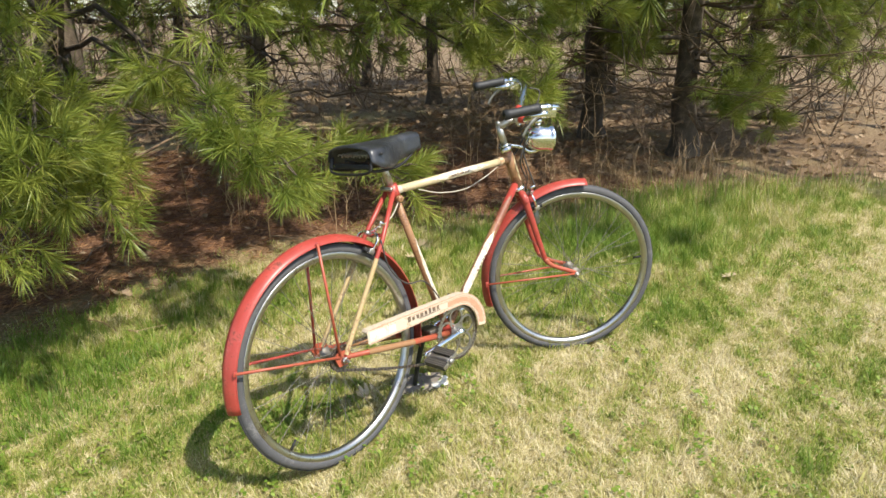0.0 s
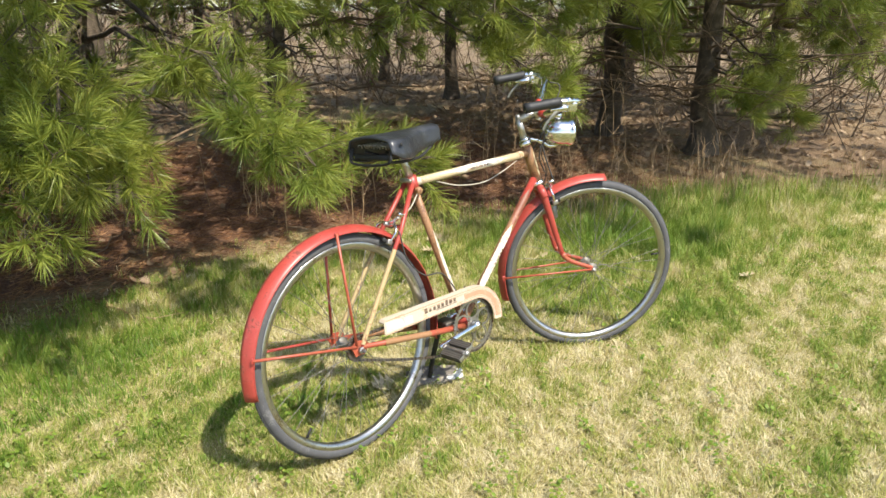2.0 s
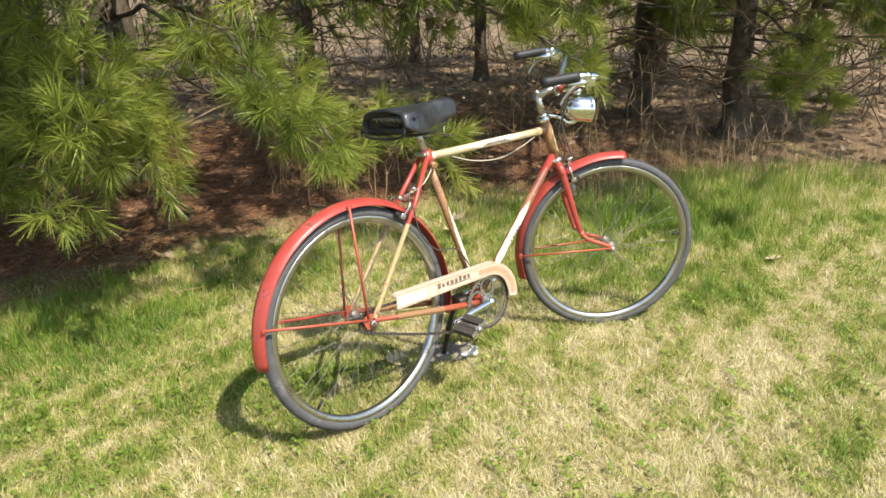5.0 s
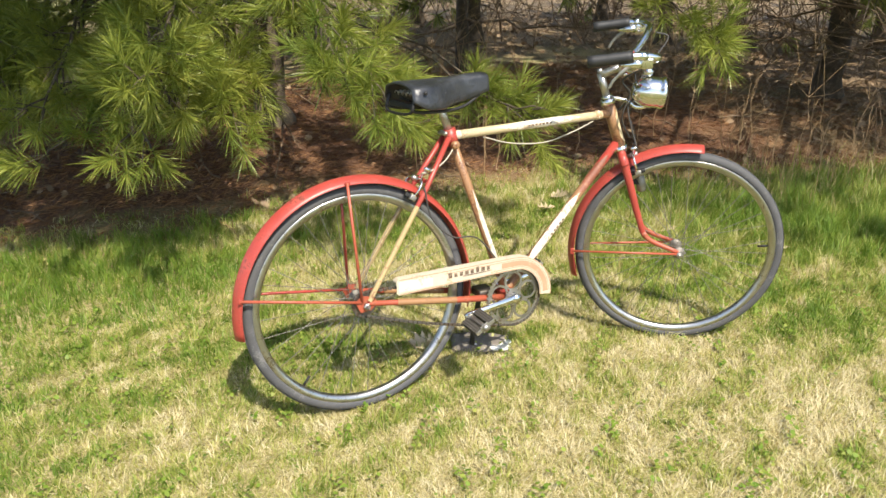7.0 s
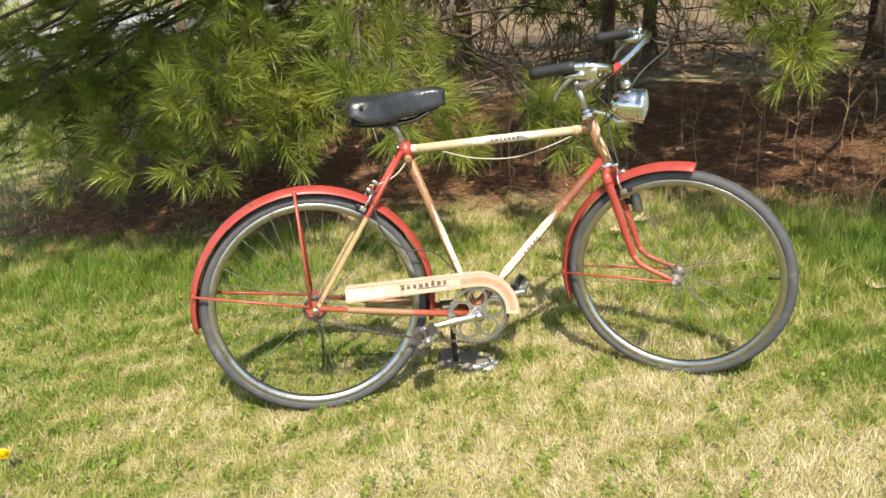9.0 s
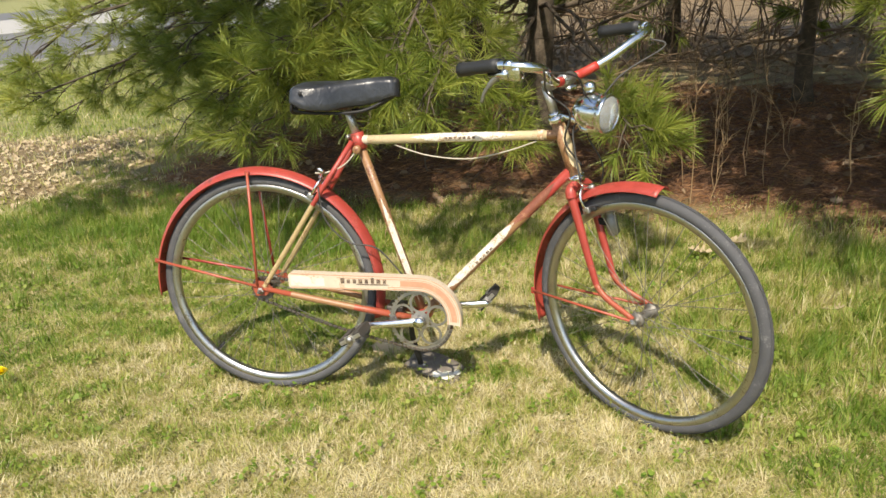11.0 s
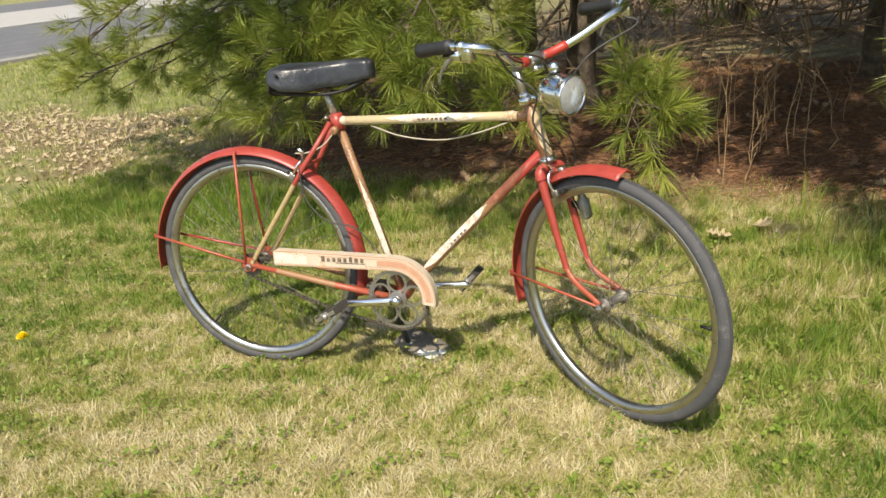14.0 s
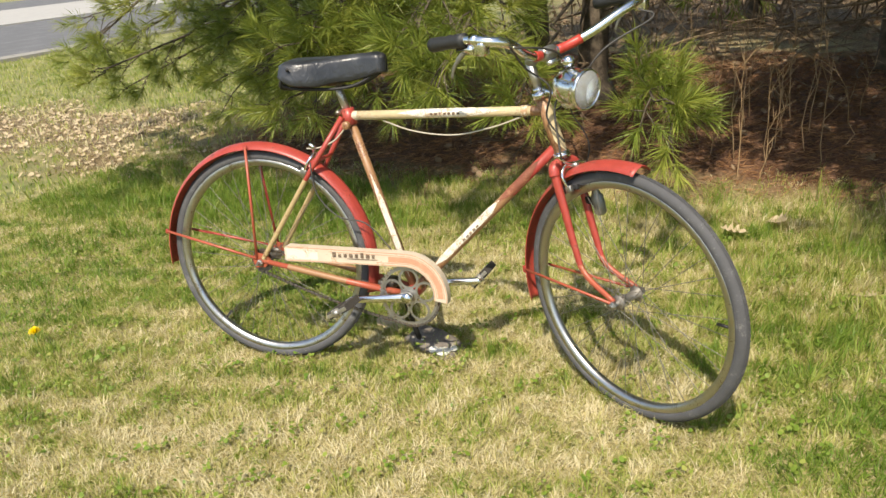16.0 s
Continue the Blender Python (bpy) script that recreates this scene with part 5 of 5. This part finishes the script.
pine(0.30, 3.28, 7.5, 0.105, 1, [
    ((0.16, 0.86, 0.90), 1.25, 0.16, 0.85, 16), ((0.30, 0.82, 0.80), 1.05, 0.14, 0.7, 12), ((0.50, 1.00, 0.60), 0.80, 0.08, 0.42, 6),
    ((-0.42, 1.12, 0.92), 1.40, 0.12, 0.7, 11), ((1.00, 1.02, 0.61), 0.85, 0.09, 0.44, 8), ((1.07, 0.98, 0.53), 0.85, 0.14, 0.34, 4), ((-0.20, 1.30, 0.70), 1.0, 0.08, 0.6, 8)] + fill(31, 4, -0.50, -0.15, 1.2, 2.0, 0.62, 0.85) + fill(32, 6, -0.3, 0.9, 1.0, 2.0, 1.35, 2.1), 16, 16, limbs=[((0.30, 3.28, 0.88), (0.80, 3.10, 0.98), (1.30, 2.98, 1.02)), ((0.30, 3.28, 1.15), (-0.10, 2.70, 1.10), (-0.40, 2.20, 1.12))])
pine(-0.30, 4.10, 8.0, 0.100, 2, [
    ((-0.45, 1.02, 0.84), 1.35, 0.18, 0.9, 14), ((-0.55, 1.15, 0.61), 1.12, 0.14, 0.8, 11), ((-0.30, 1.30, 0.78), 1.4, 0.14, 0.8, 10),
    ((-0.85, 1.45, 0.70), 1.2, 0.12, 0.8, 11), ((-1.20, 1.55, 0.58), 1.2, 0.12, 0.9, 12), ((-0.80, 1.30, 0.56), 0.95, 0.1, 0.8, 9),
    ((-1.45, 2.00, 0.90), 1.6, 0.1, 1.0, 13), ((-1.60, 2.20, 0.56), 1.2, 0.1, 0.9, 12), ((-1.9, 2.6, 1.0), 1.9, 0.1, 1.0, 12), ((-2.25, 2.9, 0.85), 1.5, 0.1, 1.0, 12), ((-2.45, 3.3, 1.25), 1.9, 0.1, 1.0, 12), ((-2.1, 2.5, 0.62), 1.2, 0.08, 0.9, 10), ((-2.7, 3.6, 0.95), 1.6, 0.1, 1.0, 12), ((-2.7, 1.95, 0.72), 1.7, 0.14, 1.0, 12), ((-3.05, 2.25, 0.60), 1.5, 0.14, 1.0, 12), ((-2.35, 1.75, 0.62), 1.4, 0.12, 0.9, 12), ((-3.3, 2.7, 0.85), 1.8, 0.12, 1.0, 12), ((-2.6, 2.2, 0.45), 1.2, 0.10, 0.9, 10)]
     # fills 43, 45 and 47: unseen overhanging boughs, added to shade bed and lower sprays
     + fill(33, 13, -1.7, -0.3, 1.4, 2.9, 0.5, 0.95, 1.0, 10) + fill(34, 11, -1.9, 0.0, 1.2, 3.0, 1.3, 2.2, 1.0, 10) + fill(43, 18, -2.0, 0.1, 0.55, 1.4, 1.8, 2.4, 1.2, 12) + fill(45, 16, -2.3, -0.05, 0.35, 0.95, 1.65, 2.3, 1.2, 13) + fill(47, 5, -0.95, -0.25, 0.1, 0.55, 1.82, 2.2, 1.2, 13), 16, 14)
pine(2.10, 4.20, 7.5, 0.060, 3, [
    ((1.92, 0.88, 0.87), 1.45, 0.16, 0.5, 13), ((1.80, 1.15, 1.29), 1.9, 0.14, 1.0, 15), ((2.15, 1.20, 1.36), 2.0, 0.12, 1.0, 15), ((2.45, 1.05, 1.36), 2.0, 0.12, 1.0, 15),
    ((2.60, 1.50, 1.40), 2.0, 0.12, 0.8, 11), ((1.45, 1.55, 1.34), 1.9, 0.1, 0.8, 10), ((1.10, 1.90, 1.28), 1.8, 0.1, 0.8, 9), ((2.4, 1.9, 1.15), 1.7, 0.1, 0.7, 8)]
     # fills 44 and 46: unseen high boughs, added to darken the bed below
     + fill(35, 9, 1.2, 3.2, 1.0, 2.2, 1.45, 2.1) + fill(44, 10, 1.0, 3.4, 1.0, 1.8, 1.9, 2.5, 1.2, 12) + fill(46, 12, 1.6, 3.6, 1.5, 2.8, 2.4, 3.3, 1.6, 12), 28, 22, limbs=[((2.10, 4.20, 1.34), (1.47, 3.60, 1.14), (1.00, 2.95, 0.94), (0.58, 2.40, 0.76)), ((2.10, 4.20, 1.0), (1.75, 3.50, 1.06), (1.55, 2.90, 1.0))])
pine(4.70, 2.66, 7.5, 0.105, 4, [
    ((3.60, 2.00, 1.45), 1.9, 0.08, 0.8, 9), ((3.9, 1.5, 1.60), 2.0, 0.08, 0.8, 9), ((3.4, 2.4, 1.55), 1.9, 0.08, 0.8, 8)] + fill(36, 6, 3.2, 4.4, 1.4, 2.2, 1.5, 2.2) + fill(38, 6, 3.6, 4.8, 1.7, 2.3, 1.0, 1.5, 1.1), 26, 26)
pine(4.70, 1.70, 7.0, 0.110, 5, [
    ((4.2, 0.85, 1.45), 1.8, 0.08, 0.8, 9), ((4.6, 0.6, 1.35), 1.7, 0.08, 0.8, 9), ((5.3, 0.8, 1.05), 1.4, 0.08, 0.8, 8), ((4.4, 1.25, 0.72), 0.9, 0.05, 0.6, 6), ((5.1, 0.6, 1.5), 1.8, 0.1, 0.9, 9), ((5.9, 1.0, 0.95), 1.3, 0.1, 0.9, 8), ((4.45, 1.20, 0.55), 0.8, 0.05, 0.6, 6), ((4.85, 1.15, 0.62), 0.9, 0.05, 0.6, 6), ((4.65, 1.20, 0.88), 1.1, 0.05, 0.6, 7), ((5.15, 1.15, 0.45), 0.8, 0.05, 0.6, 6), ((5.0, 1.3, 1.0), 1.2, 0.05, 0.7, 7)]
     + fill(37, 9, 4.2, 6.4, 0.6, 1.5, 1.2, 2.0) + fill(39, 10, 4.8, 6.8, 0.7, 1.7, 0.95, 1.5, 1.2), 24, 44, limbs=[((4.70, 1.70, 0.92), (5.20, 1.20, 0.90), (5.75, 0.70, 0.84)), ((4.70, 1.70, 0.55), (5.30, 1.40, 0.58), (5.95, 1.10, 0.72)), ((4.70, 1.70, 1.05), (4.30, 1.90, 1.08), (3.80, 2.15, 1.16)), ((4.70, 1.70, 0.42), (5.20, 1.20, 0.40), (5.60, 0.85, 0.44))])
for k, (bx, by) in enumerate(((1.2, 7.0), (3.3, 6.6), (5.6, 6.0), (7.6, 4.6), (7.3, 2.4), (9.6, 6.5), (6.4, 8.6), (3.6, 9.4))):
    pine(bx, by, 7.5 + 0.3 * (k % 3), 0.09, 500 + k, fill(520 + k, 20, bx - 1.5, bx + 1.5, by - 1.6, by + 0.6, 0.7, 2.4, 1.6, 8), 9, 10, True, "white pine standing deeper in the row")


# ---- needle bed, leaves, stalks ----
def litter_needles():
    r = np.random.RandomState(41)
    n = 60000
    x, y = r.uniform(-2.3, 5.2, n), r.uniform(1.2, 5.0, n)
    ok = r.uniform(size=n) < in_bed(x, y)
    x, y = x[ok], y[ok]
    n = len(x)
    a, ln, up = r.uniform(0, np.pi, n), r.uniform(0.03, 0.09, n), r.uniform(0.002, 0.02, n)
    dx, dy = np.cos(a) * ln / 2, np.sin(a) * ln / 2
    z = height(x, y) + up
    w = 0.0022
    sx, sy = -np.sin(a) * w, np.cos(a) * w
    dz = r.normal(0, 0.008, n)
    v = np.stack([np.stack([x - dx, y - dy, z - dz], 1), np.stack([x + sx, y + sy, z + 0.003], 1), np.stack([x + dx, y + dy, z + dz], 1)], 1).reshape(-1, 3)
    ob = new("fallen_needles", fast_mesh("fallen_needles", v, np.arange(3 * n).reshape(-1, 3), M_BEDNEEDLE))
    tagged(ob, "rust-brown fallen pine needles under the trees", "needles", kind="stuff")


litter_needles()
LOBES = [(0, 0.06), (0.10, 0.10), (0.2, 0.30), (0.28, 0.16), (0.42, 0.42), (0.5, 0.18), (0.66, 0.40), (0.74, 0.16), (0.88, 0.24), (1.0, 0.0)]


def oak_leaf(r, size):
    """A curled, lobed dead leaf round its middle."""
    curl, twist = r.uniform(0.5, 1.6), r.normal(0, 0.3)
    verts, faces = [], []
    for t, w in LOBES:
        for s in (-1, 0, 1):
            yy = s * w * size
            verts.append((size * (t - 0.5), yy, curl * yy * yy / size + 0.35 * size * (t - 0.5) ** 2 * curl + twist * yy * (t - 0.5)))
    for i in range(len(LOBES) - 1):
        for s in (0, 1):
            a = i * 3 + s
            faces.append((a, a + 1, a + 4, a + 3))
    return np.array(verts), faces


def leaf_litter(name, count, area, keep, seed, size, label, mat=M_BROWNLEAF):
    r = np.random.RandomState(seed)
    vs, fs, k = [], [], 0
    shapes = [oak_leaf(r, 1.0) for q in range(6)]
    while count:
        x, y = r.uniform(area[0], area[1]), r.uniform(area[2], area[3])
        count -= 1
        if r.uniform() > keep(x, y):
            continue
        v, f = shapes[r.randint(6)]
        m = np.array(Euler((r.normal(0, 0.45), r.normal(0, 0.45), r.uniform(0, 6.28))).to_matrix())
        v = (v * size * r.uniform(0.6, 1.2)) @ m.T + [x, y, float(height(x, y)) + 0.014]
        vs.append(v)
        for a, b, c, d in f:
            fs += [(a + k, b + k, c + k), (a + k, c + k, d + k)]
        k += len(v)
    tagged(new(name, fast_mesh(name, np.concatenate(vs), fs, mat)), label, "leaves", kind="stuff")


leaf_litter("dead_leaves", 9000, (-6.6, -1.0, 1.0, 4.4), lambda x, y: float(in_litter(x, y)), 51, 0.040, "pale dead oak leaves blown into a drift", M_DRYLEAF)
leaf_litter("dead_leaves", 3600, (-2, 9, 4.2, 10), lambda x, y: 0.25 + 0.75 * float(in_litter(x, y)), 52, 0.075, "brown dead leaves on the ground behind the pines")
leaf_litter("dead_leaves", 3200, (3.3, 11, -0.5, 5.0), lambda x, y: 0.9 * float(in_litter(x, y)), 54, 0.075, "tan dead leaves past the end of the bed")
leaf_litter("dead_leaves", 900, (-2, 5, 1.6, 5.0), lambda x, y: float(in_bed(x, y)) * 0.6, 53, 0.055, "scattered brown leaves on the needle bed")

rl = np.random.RandomState(61)
for lx, ly, size, lift in ((1.293, 1.23, 0.10, 0.045), (1.46, 1.382, 0.10, 0.045), (1.718, 0.825, 0.10, 0.02), (2.05, 0.46, 0.09, 0.025), (0.27, 0.24, 0.11, 0.012), (2.25, -0.05, 0.09, 0.02)):
    v, f = oak_leaf(rl, size)
    leaf = tagged(part("dry_leaf", ([Vector(p) for p in v], f), M_DRYLEAF), "pale dry oak leaf lying in the grass", "leaf", "leaves on the lawn")
    leaf.matrix_world = pose(lx, ly, float(height(lx, ly)) + lift, rl.normal(0, 14), rl.normal(0, 14), rl.uniform(0, 360))


def weed(x, y, tall, seed, label="dry brown upright weed stalk with side twigs"):
    r = np.random.RandomState(seed)
    base = np.array([0, 0, -0.02])
    lean = r.normal(0, 0.12, 2)
    run = [Vector(base + np.array([lean[0] * t * t * tall, lean[1] * t * t * tall, t * tall])) + Vector(r.normal(0, 0.011, 3)) for t in np.linspace(0, 1, 7)]
    ob = tagged(part("dry_weed", wood(run, 0.0031, 0.0012, 5), M_STRAW), label, "weed", "dry weeds along the bed")
    for k in range(r.randint(3, 8)):
        i = r.randint(2, 6)
        d = np.array([r.normal(0, 0.6), r.normal(0, 0.6), 1.0])
        d /= np.linalg.norm(d)
        e = np.array(run[i]) + d * tall * r.uniform(0.15, 0.35)
        part("twig", wood([run[i], Vector((np.array(run[i]) + e) / 2 + r.normal(0, 0.01, 3)), Vector(e)], 0.0022, 0.0009, 4), M_STRAW, ob)
    ob.location = (x, y, float(height(x, y)))


rw = np.random.RandomState(71)
for k in range(50):
    wx = rw.uniform(0.7, 3.6)
    weed(wx, float(bed_edge(wx)) + rw.uniform(-0.05, 1.2), rw.uniform(0.3, 0.85), 200 + k)
for k in range(30):
    wx = rw.uniform(3.0, 5.0)
    weed(wx, float(bed_edge(wx)) + rw.uniform(-0.35, 0.25), rw.uniform(0.22, 0.48), 300 + k)


def fallen_twig(x, y, ln, az, seed, mat=M_TWIG, label="bare brown fallen twig on the needle bed"):
    r = np.random.RandomState(seed)
    d = np.array([math.cos(az), math.sin(az), 0])
    run = [Vector(d * ln * (t - 0.5) + [0, 0, 0.012 + 0.02 * r.uniform()]) + Vector(r.normal(0, 0.012, 3)) for t in np.linspace(0, 1, 7)]
    geos = [wood(run, 0.005, 0.002, 5)]
    for i in (2, 3, 4, 5):
        geos.append(wood([run[i], run[i] + Vector(d * 0.1 + r.normal(0, 0.06, 3) + [0, 0, 0.03])], 0.0025, 0.001, 4))
    ob = tagged(part("fallen_twig", joined(*geos), mat), label, "twig", "fallen twigs")
    ob.location = (x, y, float(height(x, y)) + 0.005)


for k in range(26):
    fallen_twig(rw.uniform(-1.6, 4), rw.uniform(1.9, 4.2), rw.uniform(0.3, 0.9), rw.uniform(0, 6.28), 400 + k)


fallen_twig(-0.18, 1.48, 0.42, radians(-71), 431, M_STRAW, "pale bare twig lying on the grass edge")


def brush(seed, count, area, label):
    """Tangled leafless undergrowth behind the row of pines."""
    r = np.random.RandomState(seed)
    geos = []
    for k in range(count):
        x, y = r.uniform(area[0], area[1]), r.uniform(area[2], area[3])
        p = np.array([x, y, float(height(x, y)) - 0.03])
        d = np.array([r.normal(0, 0.35), r.normal(0, 0.35), 1.0])
        run = [Vector(p)]
        for q in range(5):
            d = d + r.normal(0, 0.18, 3)
            p = p + d / np.linalg.norm(d) * r.uniform(0.2, 0.42)
            run.append(Vector(p))
        geos.append(wood(run, 0.010, 0.003, 4))
        for q in range(6):
            i = r.randint(1, 5)
            e = np.array(run[i]) + (d * 0.4 + r.normal(0, 0.6, 3)) * r.uniform(0.25, 0.6)
            geos.append(wood([run[i], Vector(e)], 0.004, 0.0015, 3))
    tagged(part("undergrowth", joined(*geos), M_TWIG), label, "brush", kind="stuff")


brush(82, 80, (5.2, 10, 1.2, 5.4), "leafless brush past the last pine of the row")
brush(81, 240, (-1.5, 10, 6.0, 11), "leafless tangled grey-brown undergrowth behind the pines")


def flower(x, y):
    z = float(height(x, y))
    ob = tagged(part("dandelion", tube([(0, 0, -0.01), (0.002, 0, 0.03), (0.004, 0.002, 0.062)], 0.0022, 7), M_STEMGREEN), "bright yellow dandelion in the lawn", "flower")
    ob.location = (x, y, z)
    r = np.random.RandomState(5)
    petals = []
    for k in range(110):
        a, e = k * 2.39996, 1.45 * math.sqrt((k + 1) / 110)
        d = Vector((math.cos(a) * math.sin(e), math.sin(a) * math.sin(e), math.cos(e) * 1.05))
        s = Vector((-math.sin(a), math.cos(a), 0)) * 0.0021
        c = Vector((0.004, 0.002, 0.062))
        tip = c + d * (0.0195 * r.uniform(0.88, 1.1))
        petals.append(([c - s * 0.4, c + s * 0.4, tip + s, tip - s], [(0, 1, 2, 3)]))
    part("petals", joined(*petals), M_YELLOW, ob, "yellow petals", False)


flower(-0.87, -0.22)


def stone():
    rows, sides = 7, 18
    verts, faces = [], []
    for i in range(rows):
        t = i / (rows - 1)
        for k in range(sides):
            a = 2 * math.pi * k / sides
            w = math.sin(math.pi * (0.12 + 0.76 * t)) ** 0.4
            sq = 1 / max(abs(math.cos(a)), abs(math.sin(a))) ** 0.8
            p = Vector((0.104 * math.cos(a) * w * sq, 0.058 * math.sin(a) * w * sq, 0.045 * (t - 0.45)))
            verts.append(p * (1 + 0.14 * noise.noise(p * 28)))
        if i:
            for k in range(sides):
                b, c = (i - 1) * sides, i * sides
                faces.append((b + k, b + (k + 1) % sides, c + (k + 1) % sides, c + k))
    faces += [tuple(range(sides))[::-1], tuple(range((rows - 1) * sides, rows * sides))]
    ob = tagged(part("flat_stone", (verts, faces), M_STONE), "flat grey stone with white patches under the kickstand", "stone")
    ob.matrix_world = pose(0.455, 0.172, 0.008, 4, 3, -24)
    for px, py, s in ((0.072, -0.026, 0.026), (0.044, -0.040, 0.018), (0.090, 0.002, 0.014), (-0.02, -0.03, 0.008)):
        blob = lathe([(0, s * 0.6), (0.003, s), (0.007, s * 0.7), (0.009, s * 0.2)], (px, py, 0.017), (px, py, 0.2), 10)
        part("white_patch", ([v + Vector((noise.noise(v * 90) * 0.004, noise.noise(v * 90 + Vector((5, 0, 0))) * 0.004, 0)) for v in blob[0]], blob[1]), M_LICHEN, ob, "white encrusted patch")


stone()
chip = tagged(part("pale_stone", lathe([(0, 0.012), (0.006, 0.022), (0.014, 0.020), (0.019, 0.008)], (0, 0, -0.006), (0, 0, 1), 9), M_LICHEN, smooth=False), "small pale stone in the grass by the rear wheel", "stone")
chip.matrix_world = pose(0.040, -0.004, 0.010, 10, 20, 40) @ Matrix.Diagonal((1.5, 0.9, 0.9, 1))

# ---- the street at the end of the row ----
ROAD = Matrix.Translation((-8.75, 6, 0)) @ Matrix.Rotation(radians(-8.5), 4, "Z")


def strip(name, x0, x1, z0, z1, mat, label, category, y0=-120, y1=160, bevel=0.02):
    v = [(x0, y0, z0), (x1, y0, z0), (x1, y1, z0), (x0, y1, z0), (x0 + bevel, y0, z1), (x1 - bevel, y0, z1), (x1 - bevel, y1, z1), (x0 + bevel, y1, z1)]
    f = [(3, 2, 1, 0), (4, 5, 6, 7), (0, 1, 5, 4), (1, 2, 6, 5), (2, 3, 7, 6), (3, 0, 4, 7)]
    ob = tagged(part(name, (v, f), mat, None, "", False), label, category, kind="structure")
    ob.matrix_world = ROAD
    return ob


strip("kerb", -0.40, 0.0, -0.1, 0.05, M_KERB, "low pale concrete kerb along the street", "kerb")
strip("road", -7.2, -0.40, -0.1, 0.03, M_ASPHALT, "grey asphalt street beyond the lawn", "road")
strip("pavement", -14.2, -7.2, -0.1, 0.06, M_CONCRETE, "wide pale concrete pavement across the street", "pavement")
strip("road", -21.5, -14.2, -0.1, 0.03, M_ASPHALT, "grey asphalt farther off", "road")


def container():
    ob = tagged(new("skip_container"), "red steel container standing beyond the street", "container")
    ob.matrix_world = pose(-36.5, 30.5, 0.0, 0, 0, -40)
    part("body", block((5.0, 2.2, 1.7), pose(0, 0, 1.05), 0.03), M_REDBOX, ob, "faded red ribbed sides", False)
    for k in range(8):
        for s in (-1, 1):
            part("rib", block((0.1, 0.08, 1.6), pose(-2.2 + k * 0.63, s * 1.13, 1.05), 0.2), M_REDBOX, ob, "", False)
    part("rim", joined(block((5.1, 0.12, 0.12), pose(0, 1.1, 1.92), 0.2), block((5.1, 0.12, 0.12), pose(0, -1.1, 1.92), 0.2)), M_REDBOX, ob, "", False)
    for k in (-1.8, 1.8):
        part("skid", block((0.5, 2.0, 0.22), pose(k, 0, 0.11), 0.1), M_DARK, ob, "", False)


container()


def far_woods(seed, count, place, label):
    """A belt of bare and evergreen trees far off, as rough clumps."""
    r = np.random.RandomState(seed)
    nd = Needles(seed)
    geos = []
    holder = tagged(new("far_woods"), label, "woods", kind="stuff")
    for k in range(count):
        x, y = place(r)
        tall = r.uniform(5, 10)
        geos.append(wood([Vector((x, y, -0.2)), Vector((x + r.normal(0, 0.2), y, tall * 0.5)), Vector((x, y, tall))], 0.16, 0.02, 5))
        for q in range(34):
            h = tall * r.uniform(0.12, 1)
            w = (tall - h) * 0.28 + 0.4
            a = r.uniform(0, 6.28)
            e = np.array([x + math.cos(a) * w, y + math.sin(a) * w, h])
            geos.append(wood([Vector((x, y, h * 0.92)), Vector(e)], 0.03, 0.008, 3))
            if k % 2:
                nd.tuft(e, e - [x, y, h - 0.2], 22, 0.8, 0.05, 0.7)
    part("bare_limbs", joined(*geos), M_TWIG, holder)
    nd.link("foliage", holder, "dull green far foliage")


far_woods(91, 46, lambda r: (r.uniform(-6, 40), r.uniform(17, 32)), "far belt of bare and evergreen trees")
far_woods(92, 20, lambda r: (r.uniform(20, 36), r.uniform(-6, 17)), "far trees past the end of the lawn")
far_woods(93, 34, lambda r: (r.uniform(-75, -30), r.uniform(45, 80)), "distant trees across the street")
